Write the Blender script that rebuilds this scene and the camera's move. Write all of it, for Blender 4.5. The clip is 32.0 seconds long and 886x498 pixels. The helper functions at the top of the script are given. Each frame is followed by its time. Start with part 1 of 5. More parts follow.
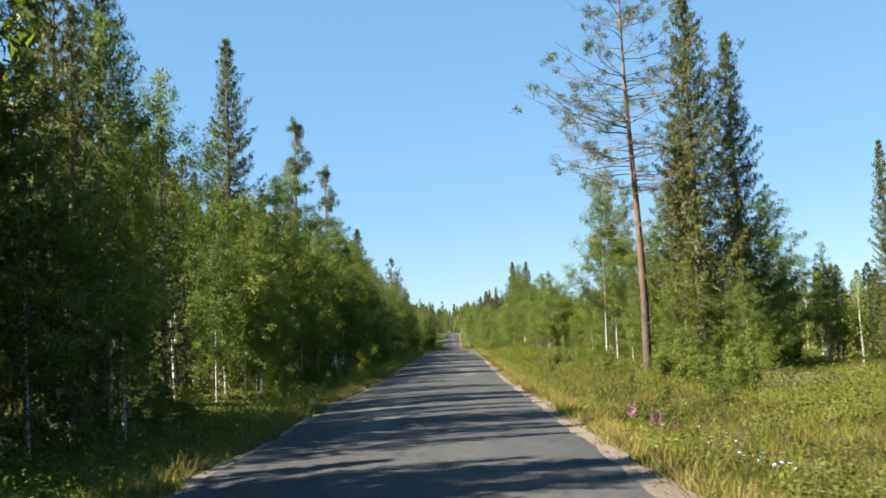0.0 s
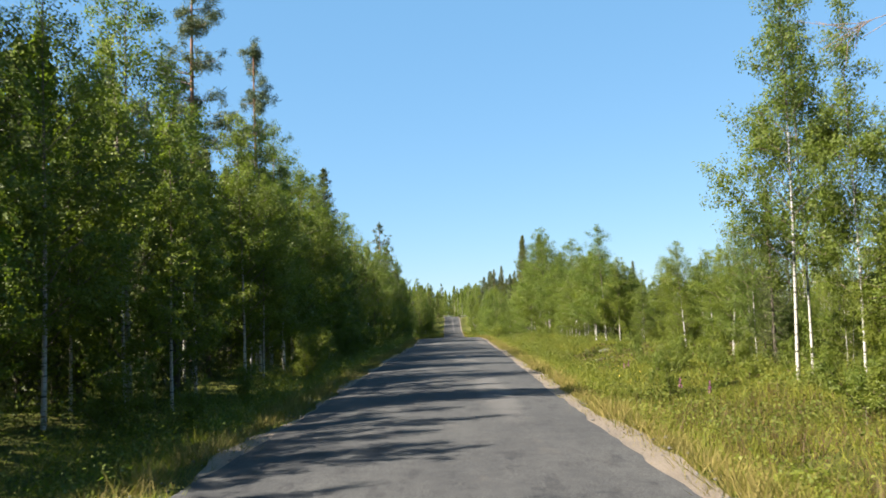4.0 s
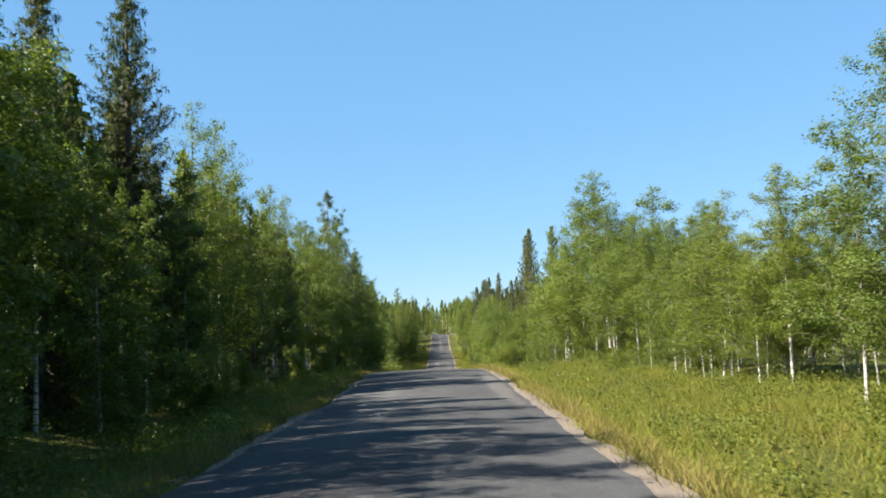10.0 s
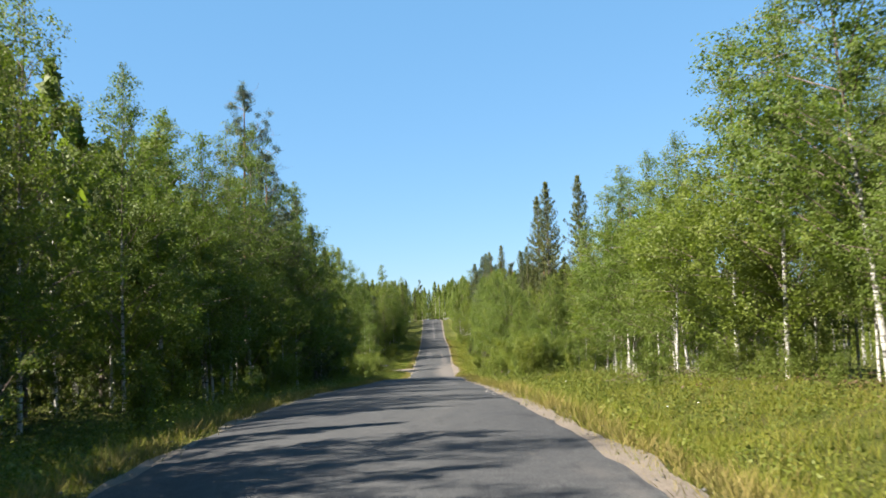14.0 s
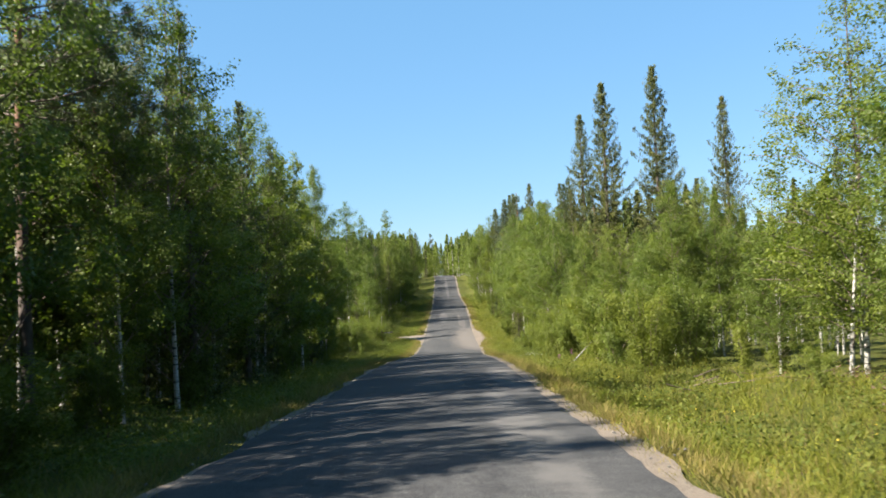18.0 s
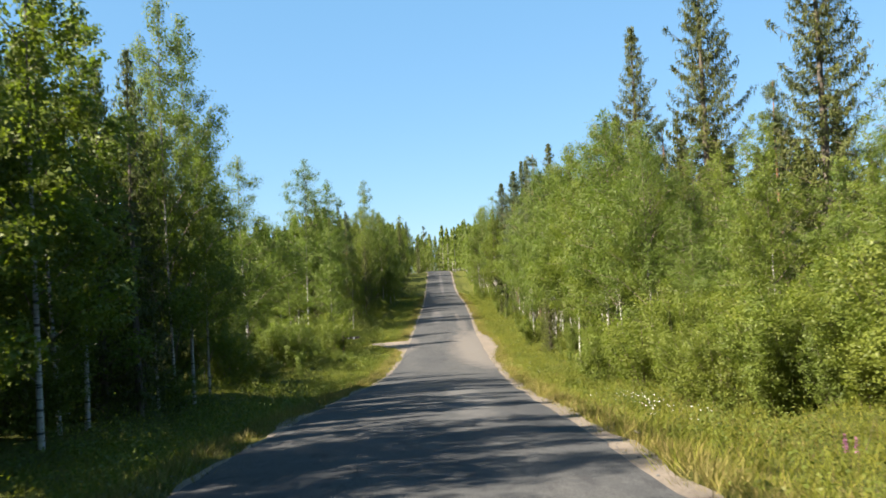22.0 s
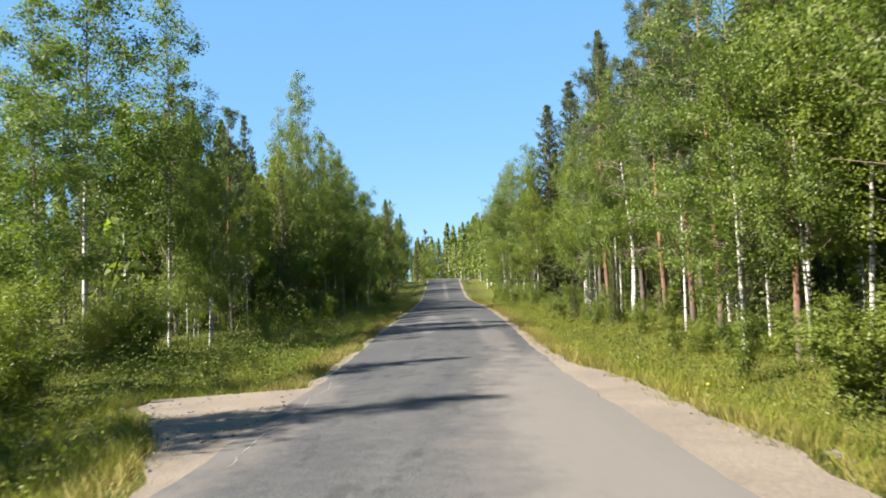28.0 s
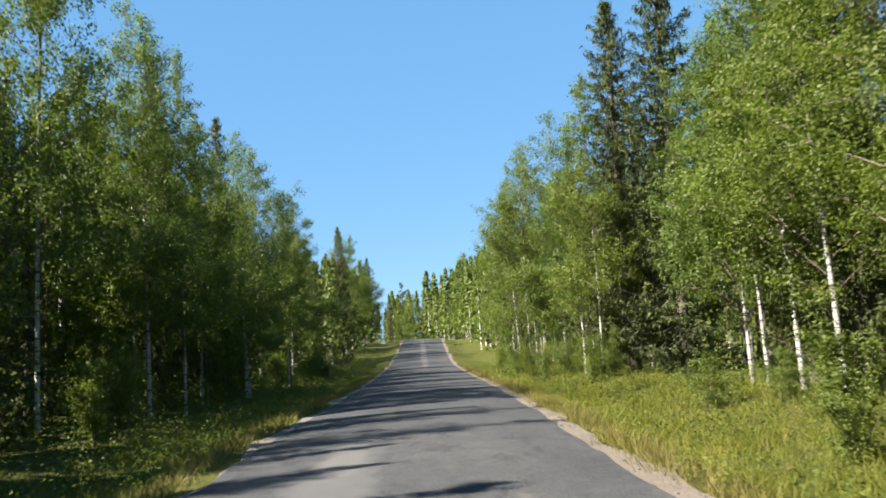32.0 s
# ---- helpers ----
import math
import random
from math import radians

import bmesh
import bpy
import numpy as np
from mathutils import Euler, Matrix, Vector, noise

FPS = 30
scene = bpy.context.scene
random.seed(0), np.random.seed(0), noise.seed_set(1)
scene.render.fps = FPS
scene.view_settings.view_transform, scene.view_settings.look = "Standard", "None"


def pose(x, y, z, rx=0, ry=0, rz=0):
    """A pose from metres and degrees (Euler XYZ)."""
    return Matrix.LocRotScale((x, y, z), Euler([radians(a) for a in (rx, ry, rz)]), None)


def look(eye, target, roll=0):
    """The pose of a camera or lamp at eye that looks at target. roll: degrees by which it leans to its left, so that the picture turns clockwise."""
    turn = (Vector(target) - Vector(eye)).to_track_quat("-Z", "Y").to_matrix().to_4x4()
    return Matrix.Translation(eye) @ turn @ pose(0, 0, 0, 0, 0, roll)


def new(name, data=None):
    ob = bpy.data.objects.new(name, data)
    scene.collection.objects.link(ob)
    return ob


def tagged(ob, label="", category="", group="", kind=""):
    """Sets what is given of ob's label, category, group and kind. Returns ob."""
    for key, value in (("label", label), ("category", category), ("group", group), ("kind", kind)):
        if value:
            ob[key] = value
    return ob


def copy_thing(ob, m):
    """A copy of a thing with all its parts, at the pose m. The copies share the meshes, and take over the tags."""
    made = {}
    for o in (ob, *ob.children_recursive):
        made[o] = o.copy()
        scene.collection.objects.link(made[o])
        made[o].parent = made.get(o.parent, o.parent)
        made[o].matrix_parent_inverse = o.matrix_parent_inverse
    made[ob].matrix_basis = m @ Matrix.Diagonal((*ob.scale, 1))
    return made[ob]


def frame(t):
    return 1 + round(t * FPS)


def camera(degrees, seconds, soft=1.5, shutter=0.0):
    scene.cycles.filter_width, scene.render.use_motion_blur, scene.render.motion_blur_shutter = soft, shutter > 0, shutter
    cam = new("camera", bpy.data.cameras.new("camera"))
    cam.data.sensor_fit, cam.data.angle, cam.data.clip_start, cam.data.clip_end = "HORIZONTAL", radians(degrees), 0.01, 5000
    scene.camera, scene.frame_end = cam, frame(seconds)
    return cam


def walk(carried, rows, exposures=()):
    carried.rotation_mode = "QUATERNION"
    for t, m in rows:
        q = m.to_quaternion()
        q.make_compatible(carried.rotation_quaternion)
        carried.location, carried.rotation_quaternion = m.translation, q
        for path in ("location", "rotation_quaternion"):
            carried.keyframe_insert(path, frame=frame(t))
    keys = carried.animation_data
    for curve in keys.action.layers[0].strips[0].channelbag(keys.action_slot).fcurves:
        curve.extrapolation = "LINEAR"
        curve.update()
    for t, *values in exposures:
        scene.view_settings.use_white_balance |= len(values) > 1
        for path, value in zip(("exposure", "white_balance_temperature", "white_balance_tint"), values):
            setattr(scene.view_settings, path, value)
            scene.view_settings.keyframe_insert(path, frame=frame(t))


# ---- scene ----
cam = camera(50.5, 32.0, soft=1.7, shutter=0.25)
METRES, EYE, TILT, LEAN, TURN = 230.0, 1.5, 8.5, 0.0, 0.0
ROWS = [
    (0.0, 0.0, 0.0, 0.0, -0.13, -2.88, 2.59),
    (0.5, -0.0, 0.0135, -0.002, 0.17, -3.19, 2.45),
    (1.0, -0.0001, 0.0282, -0.0042, 0.22, -3.44, 2.03),
    (1.5, -0.0002, 0.0418, -0.0063, 0.08, -3.97, 2.12),
    (2.0, -0.0003, 0.0563, -0.0084, -0.33, -3.76, 1.91),
    (2.5, -0.0002, 0.0696, -0.0103, -0.45, -3.7, 2.08),
    (3.0, -0.0003, 0.0839, -0.0124, -0.45, -3.76, 2.36),
    (3.5, -0.0005, 0.0969, -0.0144, -0.07, -3.78, 2.04),
    (5.5, 0.0001, 0.1393, -0.0215, -0.65, -3.89, 2.09),
    (6.0, 0.0002, 0.1526, -0.0234, -0.96, -3.81, 2.09),
    (6.5, 0.0004, 0.1669, -0.0255, -1.09, -3.52, 1.56),
    (7.0, 0.0007, 0.1803, -0.0274, -1.38, -3.19, 1.12),
    (7.5, 0.0009, 0.1948, -0.0294, -1.74, -3.24, 1.28),
    (8.0, 0.0012, 0.2084, -0.0312, -1.61, -2.82, 1.15),
    (8.5, 0.0014, 0.2233, -0.0333, -1.26, -2.81, 1.23),
    (9.0, 0.0016, 0.2373, -0.0352, -0.99, -2.82, 1.4),
    (9.5, 0.0018, 0.2527, -0.0373, -0.77, -2.78, 1.73),
    (10.0, 0.002, 0.2671, -0.0393, -0.8, -2.73, 1.92),
    (10.5, 0.0022, 0.2829, -0.0415, -0.75, -2.73, 2.02),
    (11.0, 0.0022, 0.2979, -0.0437, -0.75, -3.02, 1.79),
    (11.5, 0.0025, 0.3142, -0.0461, -0.88, -3.21, 1.67),
    (12.0, 0.0028, 0.3292, -0.0483, -1.21, -3.54, 1.88),
    (12.5, 0.0031, 0.3453, -0.0507, -1.27, -4.03, 2.08),
    (13.0, 0.0034, 0.3604, -0.0528, -1.31, -3.67, 1.7),
    (13.5, 0.0037, 0.3764, -0.0551, -1.31, -3.58, 1.79),
    (15.5, 0.002, 0.4301, -0.0619, -1.04, -4.13, 4.16),
    (16.0, 0.0021, 0.4443, -0.0641, -0.78, -4.39, 3.72),
    (16.5, 0.002, 0.4595, -0.0667, -0.47, -4.93, 3.26),
    (17.0, 0.0018, 0.4732, -0.0692, -0.29, -5.37, 3.08),
    (17.5, 0.0018, 0.4881, -0.0719, -0.17, -5.97, 2.63),
    (18.0, 0.0019, 0.502, -0.0744, -0.69, -6.16, 2.98),
    (18.5, 0.0019, 0.5172, -0.0772, -0.97, -6.31, 3.01),
    (19.0, 0.002, 0.5311, -0.08, -1.15, -6.29, 2.34),
    (19.5, 0.0021, 0.5464, -0.0828, -1.34, -6.07, 2.3),
    (20.0, 0.0024, 0.5608, -0.0857, -1.4, -6.35, 2.77),
    (20.5, 0.0025, 0.5766, -0.0888, -1.25, -6.52, 2.77),
    (21.0, 0.0024, 0.5928, -0.0919, -0.96, -6.21, 2.07),
    (21.5, 0.0026, 0.6078, -0.0947, -0.93, -6.08, 2.37),
    (22.0, 0.0028, 0.6241, -0.0976, -0.99, -6.08, 2.8),
    (22.5, 0.0029, 0.6389, -0.1004, -1.24, -6.09, 3.46),
    (23.0, 0.003, 0.6539, -0.1033, -1.23, -6.76, 3.3),
    (23.5, 0.003, 0.6677, -0.1062, -1.04, -6.84, 3.25),
    (24.0, 0.0031, 0.6857, -0.1098, -0.84, -6.94, 3.26),
    (24.5, 0.003, 0.6996, -0.1126, -0.87, -7.01, 3.04),
    (27.0, 0.0053, 0.8031, -0.1342, -0.9, -5.36, 2.0),
    (27.5, 0.0053, 0.822, -0.1373, -0.76, -4.89, 1.96),
    (28.0, 0.0053, 0.8394, -0.1402, -0.56, -4.45, 2.41),
    (28.5, 0.0053, 0.8588, -0.1429, -0.41, -2.84, 1.39),
    (29.0, 0.0054, 0.8766, -0.1454, -0.28, -3.18, 1.03),
    (29.5, 0.0055, 0.8957, -0.1481, -0.3, -2.63, 1.24),
    (30.0, 0.0059, 0.9133, -0.1502, -0.67, -2.59, 1.78),
    (30.5, 0.0064, 0.9325, -0.1525, -1.28, -1.77, 2.13),
    (31.0, 0.007, 0.9503, -0.1546, -1.72, -1.46, 2.36),
    (31.5, 0.0075, 0.9694, -0.1563, -1.84, -0.72, 3.03),
    (32.0, 0.008, 0.9868, -0.1581, -1.74, -0.68, 3.22),
]
walk(cam, [(t, pose(0, 0, EYE, TILT, LEAN, TURN) @ pose(METRES * x, METRES * y, METRES * z, 90 + pitch, roll, yaw)) for t, x, y, z, yaw, pitch, roll in ROWS], [(0.0, 2.33, 7050, 10), (3.5, 2.33, 7050, 10), (6.0, 2.29, 6750, 10), (17.0, 2.3, 6750, 10), (20.0, 2.38, 7100, 10), (24.5, 2.42, 7150, 10), (26.5, 2.46, 6700, 10), (28.0, 2.42, 6700, 10), (29.0, 2.3, 6650, 10), (31.0, 2.25, 6600, 10), (32.0, 2.3, 6600, 10)])

# ---- light ----
world = bpy.data.worlds.new("sky")
scene.world = world
world.use_nodes = True
wt = world.node_tree
bg = wt.nodes["Background"]
sky = wt.nodes.new("ShaderNodeTexSky")
sky.sky_type = "NISHITA"
sky.sun_disc = False
SUN_AZ, SUN_EL = math.atan2(-0.92, -0.39), radians(41)
sky.sun_elevation = SUN_EL
sky.sun_rotation = SUN_AZ
sky.air_density, sky.dust_density, sky.ozone_density = 1.0, 0.0, 4.0
even = wt.nodes.new("ShaderNodeMix")
even.data_type = "RGBA"
even.inputs[0].default_value = 0.66
even.inputs[7].default_value = (0.66, 1.98, 3.68, 1)
wt.links.new(sky.outputs["Color"], even.inputs[6])
wt.links.new(even.outputs[2], bg.inputs["Color"])
bg.inputs["Strength"].default_value = 0.05
sun_data = bpy.data.lights.new("sun", "SUN")
sun_data.energy, sun_data.angle, sun_data.color = 5.0, radians(0.53), (1.0, 0.95, 0.86)
sun = new("sun", sun_data)
sun_from = Vector((math.sin(SUN_AZ) * math.cos(SUN_EL), math.cos(SUN_AZ) * math.cos(SUN_EL), math.sin(SUN_EL)))
sun.matrix_world = look(sun_from * 200, (0, 0, 0))

# ---- materials ----


def material(name):
    m = bpy.data.materials.new(name)
    m.use_nodes = True
    nt = m.node_tree
    return m, nt, nt.nodes["Principled BSDF"]


def node(nt, kind, **sets):
    n = nt.nodes.new(kind)
    for k, v in sets.items():
        n.inputs[k.replace("_", " ")].default_value = v
    return n


def noise_at(nt, scale, detail=4.0, rough=0.55, stretch=None):
    tc = nt.nodes.new("ShaderNodeTexCoord")
    n = node(nt, "ShaderNodeTexNoise", Scale=scale, Detail=detail, Roughness=rough)
    if stretch:
        mp = nt.nodes.new("ShaderNodeMapping")
        mp.inputs["Scale"].default_value = stretch
        nt.links.new(tc.outputs["Object"], mp.inputs["Vector"])
        nt.links.new(mp.outputs["Vector"], n.inputs["Vector"])
    else:
        nt.links.new(tc.outputs["Object"], n.inputs["Vector"])
    return n.outputs["Fac"]


def ramp(nt, fac, stops):
    r = nt.nodes.new("ShaderNodeValToRGB")
    els = r.color_ramp.elements
    els[0].position, els[0].color = stops[0][0], (*stops[0][1], 1)
    els[1].position, els[1].color = stops[-1][0], (*stops[-1][1], 1)
    for p, c in stops[1:-1]:
        e = els.new(p)
        e.color = (*c, 1)
    nt.links.new(fac, r.inputs["Fac"])
    return r.outputs["Color"]


def mixed(nt, fac, a, b, blend="MIX"):
    m = nt.nodes.new("ShaderNodeMix")
    m.data_type, m.blend_type = "RGBA", blend
    for sock, v in ((m.inputs[0], fac), (m.inputs[6], a), (m.inputs[7], b)):
        if isinstance(v, (int, float)):
            sock.default_value = v
        elif isinstance(v, tuple):
            sock.default_value = (*v, 1)
        else:
            nt.links.new(v, sock)
    return m.outputs[2]


def bumped(nt, bsdf, height, strength, distance):
    b = node(nt, "ShaderNodeBump", Strength=strength, Distance=distance)
    nt.links.new(height, b.inputs["Height"])
    nt.links.new(b.outputs["Normal"], bsdf.inputs["Normal"])


REFLECT = 0.44


def dim(stops):
    return [(p, tuple(v * REFLECT for v in c)) for p, c in stops]


def leaf_material(name, stops, hue_shift, through_light=0.35, rough=0.5):
    """Foliage: every leaf and every plant differs a little, and some light comes through."""
    m, nt, b = material(name)
    geo = nt.nodes.new("ShaderNodeNewGeometry")
    info = nt.nodes.new("ShaderNodeObjectInfo")
    c = ramp(nt, geo.outputs["Random Per Island"], dim(stops))
    patch = ramp(nt, noise_at(nt, 0.9, 2.0), [(0.3, (0.72, 0.76, 0.7)), (0.7, (1.15, 1.1, 1.0))])
    c = mixed(nt, 1.0, c, patch, "MULTIPLY")
    tint = ramp(nt, info.outputs["Random"], [(0.0, (1 - hue_shift, 1 - hue_shift * 0.6, 1.0)), (0.5, (1, 1, 1)), (1.0, (1 + hue_shift, 1 + hue_shift * 0.45, 0.9))])
    c = mixed(nt, 1.0, c, tint, "MULTIPLY")
    nt.links.new(c, b.inputs["Base Color"])
    b.inputs["Roughness"].default_value = rough
    b.inputs["Specular IOR Level"].default_value = 0.2
    tr = nt.nodes.new("ShaderNodeBsdfTranslucent")
    warm = mixed(nt, 1.0, c, (1.05, 1.22, 0.5), "MULTIPLY")
    nt.links.new(warm, tr.inputs["Color"])
    mix = nt.nodes.new("ShaderNodeMixShader")
    mix.inputs[0].default_value = through_light
    nt.links.new(b.outputs[0], mix.inputs[1])
    nt.links.new(tr.outputs[0], mix.inputs[2])
    nt.links.new(mix.outputs[0], nt.nodes["Material Output"].inputs["Surface"])
    return m


birch_leaf = leaf_material("birch_leaves", [(0.0, (0.155, 0.215, 0.04)), (0.5, (0.222, 0.292, 0.054)), (1.0, (0.29, 0.36, 0.085))], 0.13, 0.46)
bush_leaf = leaf_material("bush_leaves", [(0.0, (0.18, 0.235, 0.042)), (0.6, (0.25, 0.31, 0.056)), (1.0, (0.32, 0.37, 0.085))], 0.14, 0.44)
spruce_leaf = leaf_material("spruce_needles", [(0.0, (0.09, 0.115, 0.036)), (0.6, (0.145, 0.17, 0.05)), (1.0, (0.205, 0.22, 0.07))], 0.2, 0.2, 0.7)
pine_leaf = leaf_material("pine_needles", [(0.0, (0.10, 0.14, 0.065)), (0.6, (0.155, 0.20, 0.095)), (1.0, (0.21, 0.245, 0.13))], 0.15, 0.15, 0.55)
grass_leaf = leaf_material("grass_blades", [(0.0, (0.17, 0.21, 0.03)), (0.5, (0.27, 0.305, 0.045)), (0.88, (0.37, 0.37, 0.07)), (1.0, (0.45, 0.38, 0.12))], 0.05, 0.38, 0.75)
dry_grass = leaf_material("dry_grass_blades", [(0.0, (0.23, 0.20, 0.065)), (0.5, (0.345, 0.285, 0.105)), (1.0, (0.47, 0.385, 0.175))], 0.05, 0.3, 0.8)
herb_leaf = leaf_material("undergrowth_leaves", [(0.0, (0.115, 0.155, 0.025)), (0.6, (0.18, 0.225, 0.038)), (1.0, (0.27, 0.28, 0.06))], 0.1, 0.34, 0.75)
fern_leaf = leaf_material("brown_heather", [(0.0, (0.09, 0.06, 0.035)), (0.5, (0.15, 0.085, 0.05)), (1.0, (0.2, 0.13, 0.09))], 0.1, 0.2)


def bark(name, low, high, spots, scale, stretch, rough=0.85, spot_at=0.62):
    m, nt, b = material(name)
    base = ramp(nt, noise_at(nt, scale, 5.0, 0.6, stretch), [(0.3, low), (0.7, high)])
    dark = ramp(nt, noise_at(nt, scale * 0.6, 3.0, 0.5, (stretch[0] * 0.5, stretch[1] * 0.5, stretch[2] * 2.2)), [(spot_at, (0, 0, 0)), (spot_at + 0.05, (1, 1, 1))])
    c = mixed(nt, dark, base, spots)
    nt.links.new(c, b.inputs["Base Color"])
    b.inputs["Roughness"].default_value = rough
    bumped(nt, b, noise_at(nt, scale * 2, 4.0, 0.6, stretch), 0.5, 0.02)
    return m


birch_bark = bark("birch_bark", (0.22, 0.205, 0.185), (0.36, 0.345, 0.315), (0.03, 0.027, 0.024), 5.0, (1.0, 1.0, 2.0), 0.7, 0.54)
spruce_bark = bark("spruce_bark", (0.047, 0.036, 0.028), (0.095, 0.074, 0.06), (0.04, 0.032, 0.028), 7.0, (1.0, 1.0, 0.45))
grey_bark = bark("grey_dead_wood", (0.11, 0.105, 0.096), (0.20, 0.19, 0.178), (0.09, 0.08, 0.07), 6.0, (1.0, 1.0, 0.3))
twig_bark = bark("twig_bark", (0.07, 0.05, 0.04), (0.14, 0.10, 0.08), (0.03, 0.025, 0.02), 9.0, (1.0, 1.0, 0.5))


def pine_bark_material(name, z0, z1):
    m, nt, b = material(name)
    tc = nt.nodes.new("ShaderNodeTexCoord")
    sep = nt.nodes.new("ShaderNodeSeparateXYZ")
    nt.links.new(tc.outputs["Object"], sep.inputs[0])
    rise = node(nt, "ShaderNodeMapRange")
    rise.inputs["From Min"].default_value, rise.inputs["From Max"].default_value = z0, z1
    nt.links.new(sep.outputs["Z"], rise.inputs["Value"])
    low = ramp(nt, noise_at(nt, 6.0, 5.0, 0.6, (1, 1, 0.4)), [(0.3, (0.028, 0.021, 0.018)), (0.7, (0.075, 0.054, 0.043))])
    high = ramp(nt, noise_at(nt, 6.0, 5.0, 0.6, (1, 1, 0.5)), [(0.3, (0.055, 0.027, 0.016)), (0.62, (0.20, 0.09, 0.04))])
    c = mixed(nt, rise.outputs["Result"], low, high)
    nt.links.new(c, b.inputs["Base Color"])
    b.inputs["Roughness"].default_value = 0.85
    bumped(nt, b, noise_at(nt, 10.0, 5.0, 0.6, (1, 1, 0.4)), 0.7, 0.03)
    return m


pine_bark = pine_bark_material("pine_bark", 2.5, 7.5)
slender_pine_bark = pine_bark_material("slender_pine_bark", 0.2, 3.2)


def asphalt_material():
    m, nt, b = material("worn_asphalt")
    stone = ramp(nt, noise_at(nt, 55.0, 3.0, 0.7), [(0.30, (0.0205, 0.021, 0.0215)), (0.52, (0.047, 0.0475, 0.0485)), (0.75, (0.094, 0.093, 0.092))])
    broad = ramp(nt, noise_at(nt, 0.55, 5.0, 0.6, (1.0, 0.22, 1.0)), [(0.3, (0.74, 0.75, 0.78)), (0.55, (1, 1, 1)), (0.75, (1.25, 1.22, 1.18))])
    c = mixed(nt, 1.0, stone, broad, "MULTIPLY")
    mid = ramp(nt, noise_at(nt, 4.0, 5.0, 0.65), [(0.3, (0.82, 0.82, 0.83)), (0.7, (1.14, 1.13, 1.11))])
    c = mixed(nt, 1.0, c, mid, "MULTIPLY")
    dust = ramp(nt, noise_at(nt, 0.9, 6.0, 0.7, (1.0, 0.35, 1.0)), [(0.60, (0, 0, 0)), (0.72, (0.5, 0.5, 0.5))])
    c = mixed(nt, dust, c, (0.092, 0.081, 0.071))
    scuff = ramp(nt, noise_at(nt, 2.6, 6.0, 0.7, (1.0, 0.3, 1.0)), [(0.56, (1, 1, 1)), (0.62, (0.66, 0.66, 0.68))])
    c = mixed(nt, 0.8, c, scuff, "MULTIPLY")
    tc = nt.nodes.new("ShaderNodeTexCoord")
    rag = noise_at(nt, 1.6, 6.0, 0.7, (1.0, 0.6, 1.0))

    def blot(cx, cy, rx, ry, strength):
        """A ragged oval worn place."""
        mp = nt.nodes.new("ShaderNodeMapping")
        mp.vector_type = "TEXTURE"
        mp.inputs["Location"].default_value = (cx, cy, 0)
        mp.inputs["Scale"].default_value = (rx, ry, 1000)
        nt.links.new(tc.outputs["Object"], mp.inputs["Vector"])
        ln = nt.nodes.new("ShaderNodeVectorMath")
        ln.operation = "LENGTH"
        nt.links.new(mp.outputs["Vector"], ln.inputs[0])
        ad = nt.nodes.new("ShaderNodeMath")
        ad.operation = "MULTIPLY_ADD"
        nt.links.new(rag, ad.inputs[0])
        ad.inputs[1].default_value = 1.5
        nt.links.new(ln.outputs["Value"], ad.inputs[2])
        mr = nt.nodes.new("ShaderNodeMapRange")
        mr.interpolation_type = "SMOOTHSTEP"
        for k, v in (("From Min", 1.35), ("From Max", 1.95), ("To Min", strength), ("To Max", 0.0)):
            mr.inputs[k].default_value = v
        nt.links.new(ad.outputs[0], mr.inputs["Value"])
        return mr.outputs["Result"]

    for cx, cy, rx, ry, st in ((3.3, 204, 1.5, 17, 0.8), (2.3, 203, 1.1, 13, 0.4), (2.9, 226, 0.5, 7, 0.4), (-1.1, 209, 0.7, 6, 0.5), (2.35, 146, 0.42, 2.3, 0.7), (2.3, 91, 0.3, 9, 0.45), (0.75, 242.2, 0.3, 1.6, 0.7), (2.75, 235, 0.2, 4.2, 0.7)):
        c = mixed(nt, blot(cx, cy, rx, ry, st), c, (0.104, 0.093, 0.084))
    for cx, cy, rx, ry, st in ((1.5, 131, 0.45, 7, 0.75), (2.1, 143, 0.4, 7, 0.6), (2.1, 322, 0.3, 34, 0.6), (0.8, 237, 0.55, 9, 0.65), (-1.4, 21, 0.5, 7, 0.6), (0.9, 46, 0.4, 6, 0.5), (-0.9, 84, 0.5, 8, 0.4), (1.3, 168, 0.5, 8, 0.5), (0.6, 62, 0.5, 6, 0.4)):
        c = mixed(nt, blot(cx, cy, rx, ry, st), c, (0.09, 0.086, 0.083))
    nt.links.new(c, b.inputs["Base Color"])
    b.inputs["Roughness"].default_value = 0.92
    b.inputs["Specular IOR Level"].default_value = 0.1
    bumped(nt, b, noise_at(nt, 70.0, 3.0, 0.7), 0.5, 0.008)
    return m


asphalt = asphalt_material()


def gravel_material(name, low, mid_c, high, scale=22.0):
    m, nt, b = material(name)
    c = ramp(nt, noise_at(nt, scale, 5.0, 0.75), dim([(0.3, low), (0.5, mid_c), (0.7, high)]))
    broad = ramp(nt, noise_at(nt, 0.8, 4.0, 0.6), [(0.3, (0.75, 0.74, 0.72)), (0.7, (1.15, 1.13, 1.1))])
    c = mixed(nt, 1.0, c, broad, "MULTIPLY")
    nt.links.new(c, b.inputs["Base Color"])
    b.inputs["Roughness"].default_value = 0.95
    bumped(nt, b, noise_at(nt, scale * 1.4, 4.0, 0.75), 0.8, 0.02)
    return m


gravel = gravel_material("sandy_gravel", (0.15, 0.114, 0.086), (0.245, 0.195, 0.15), (0.35, 0.288, 0.232))


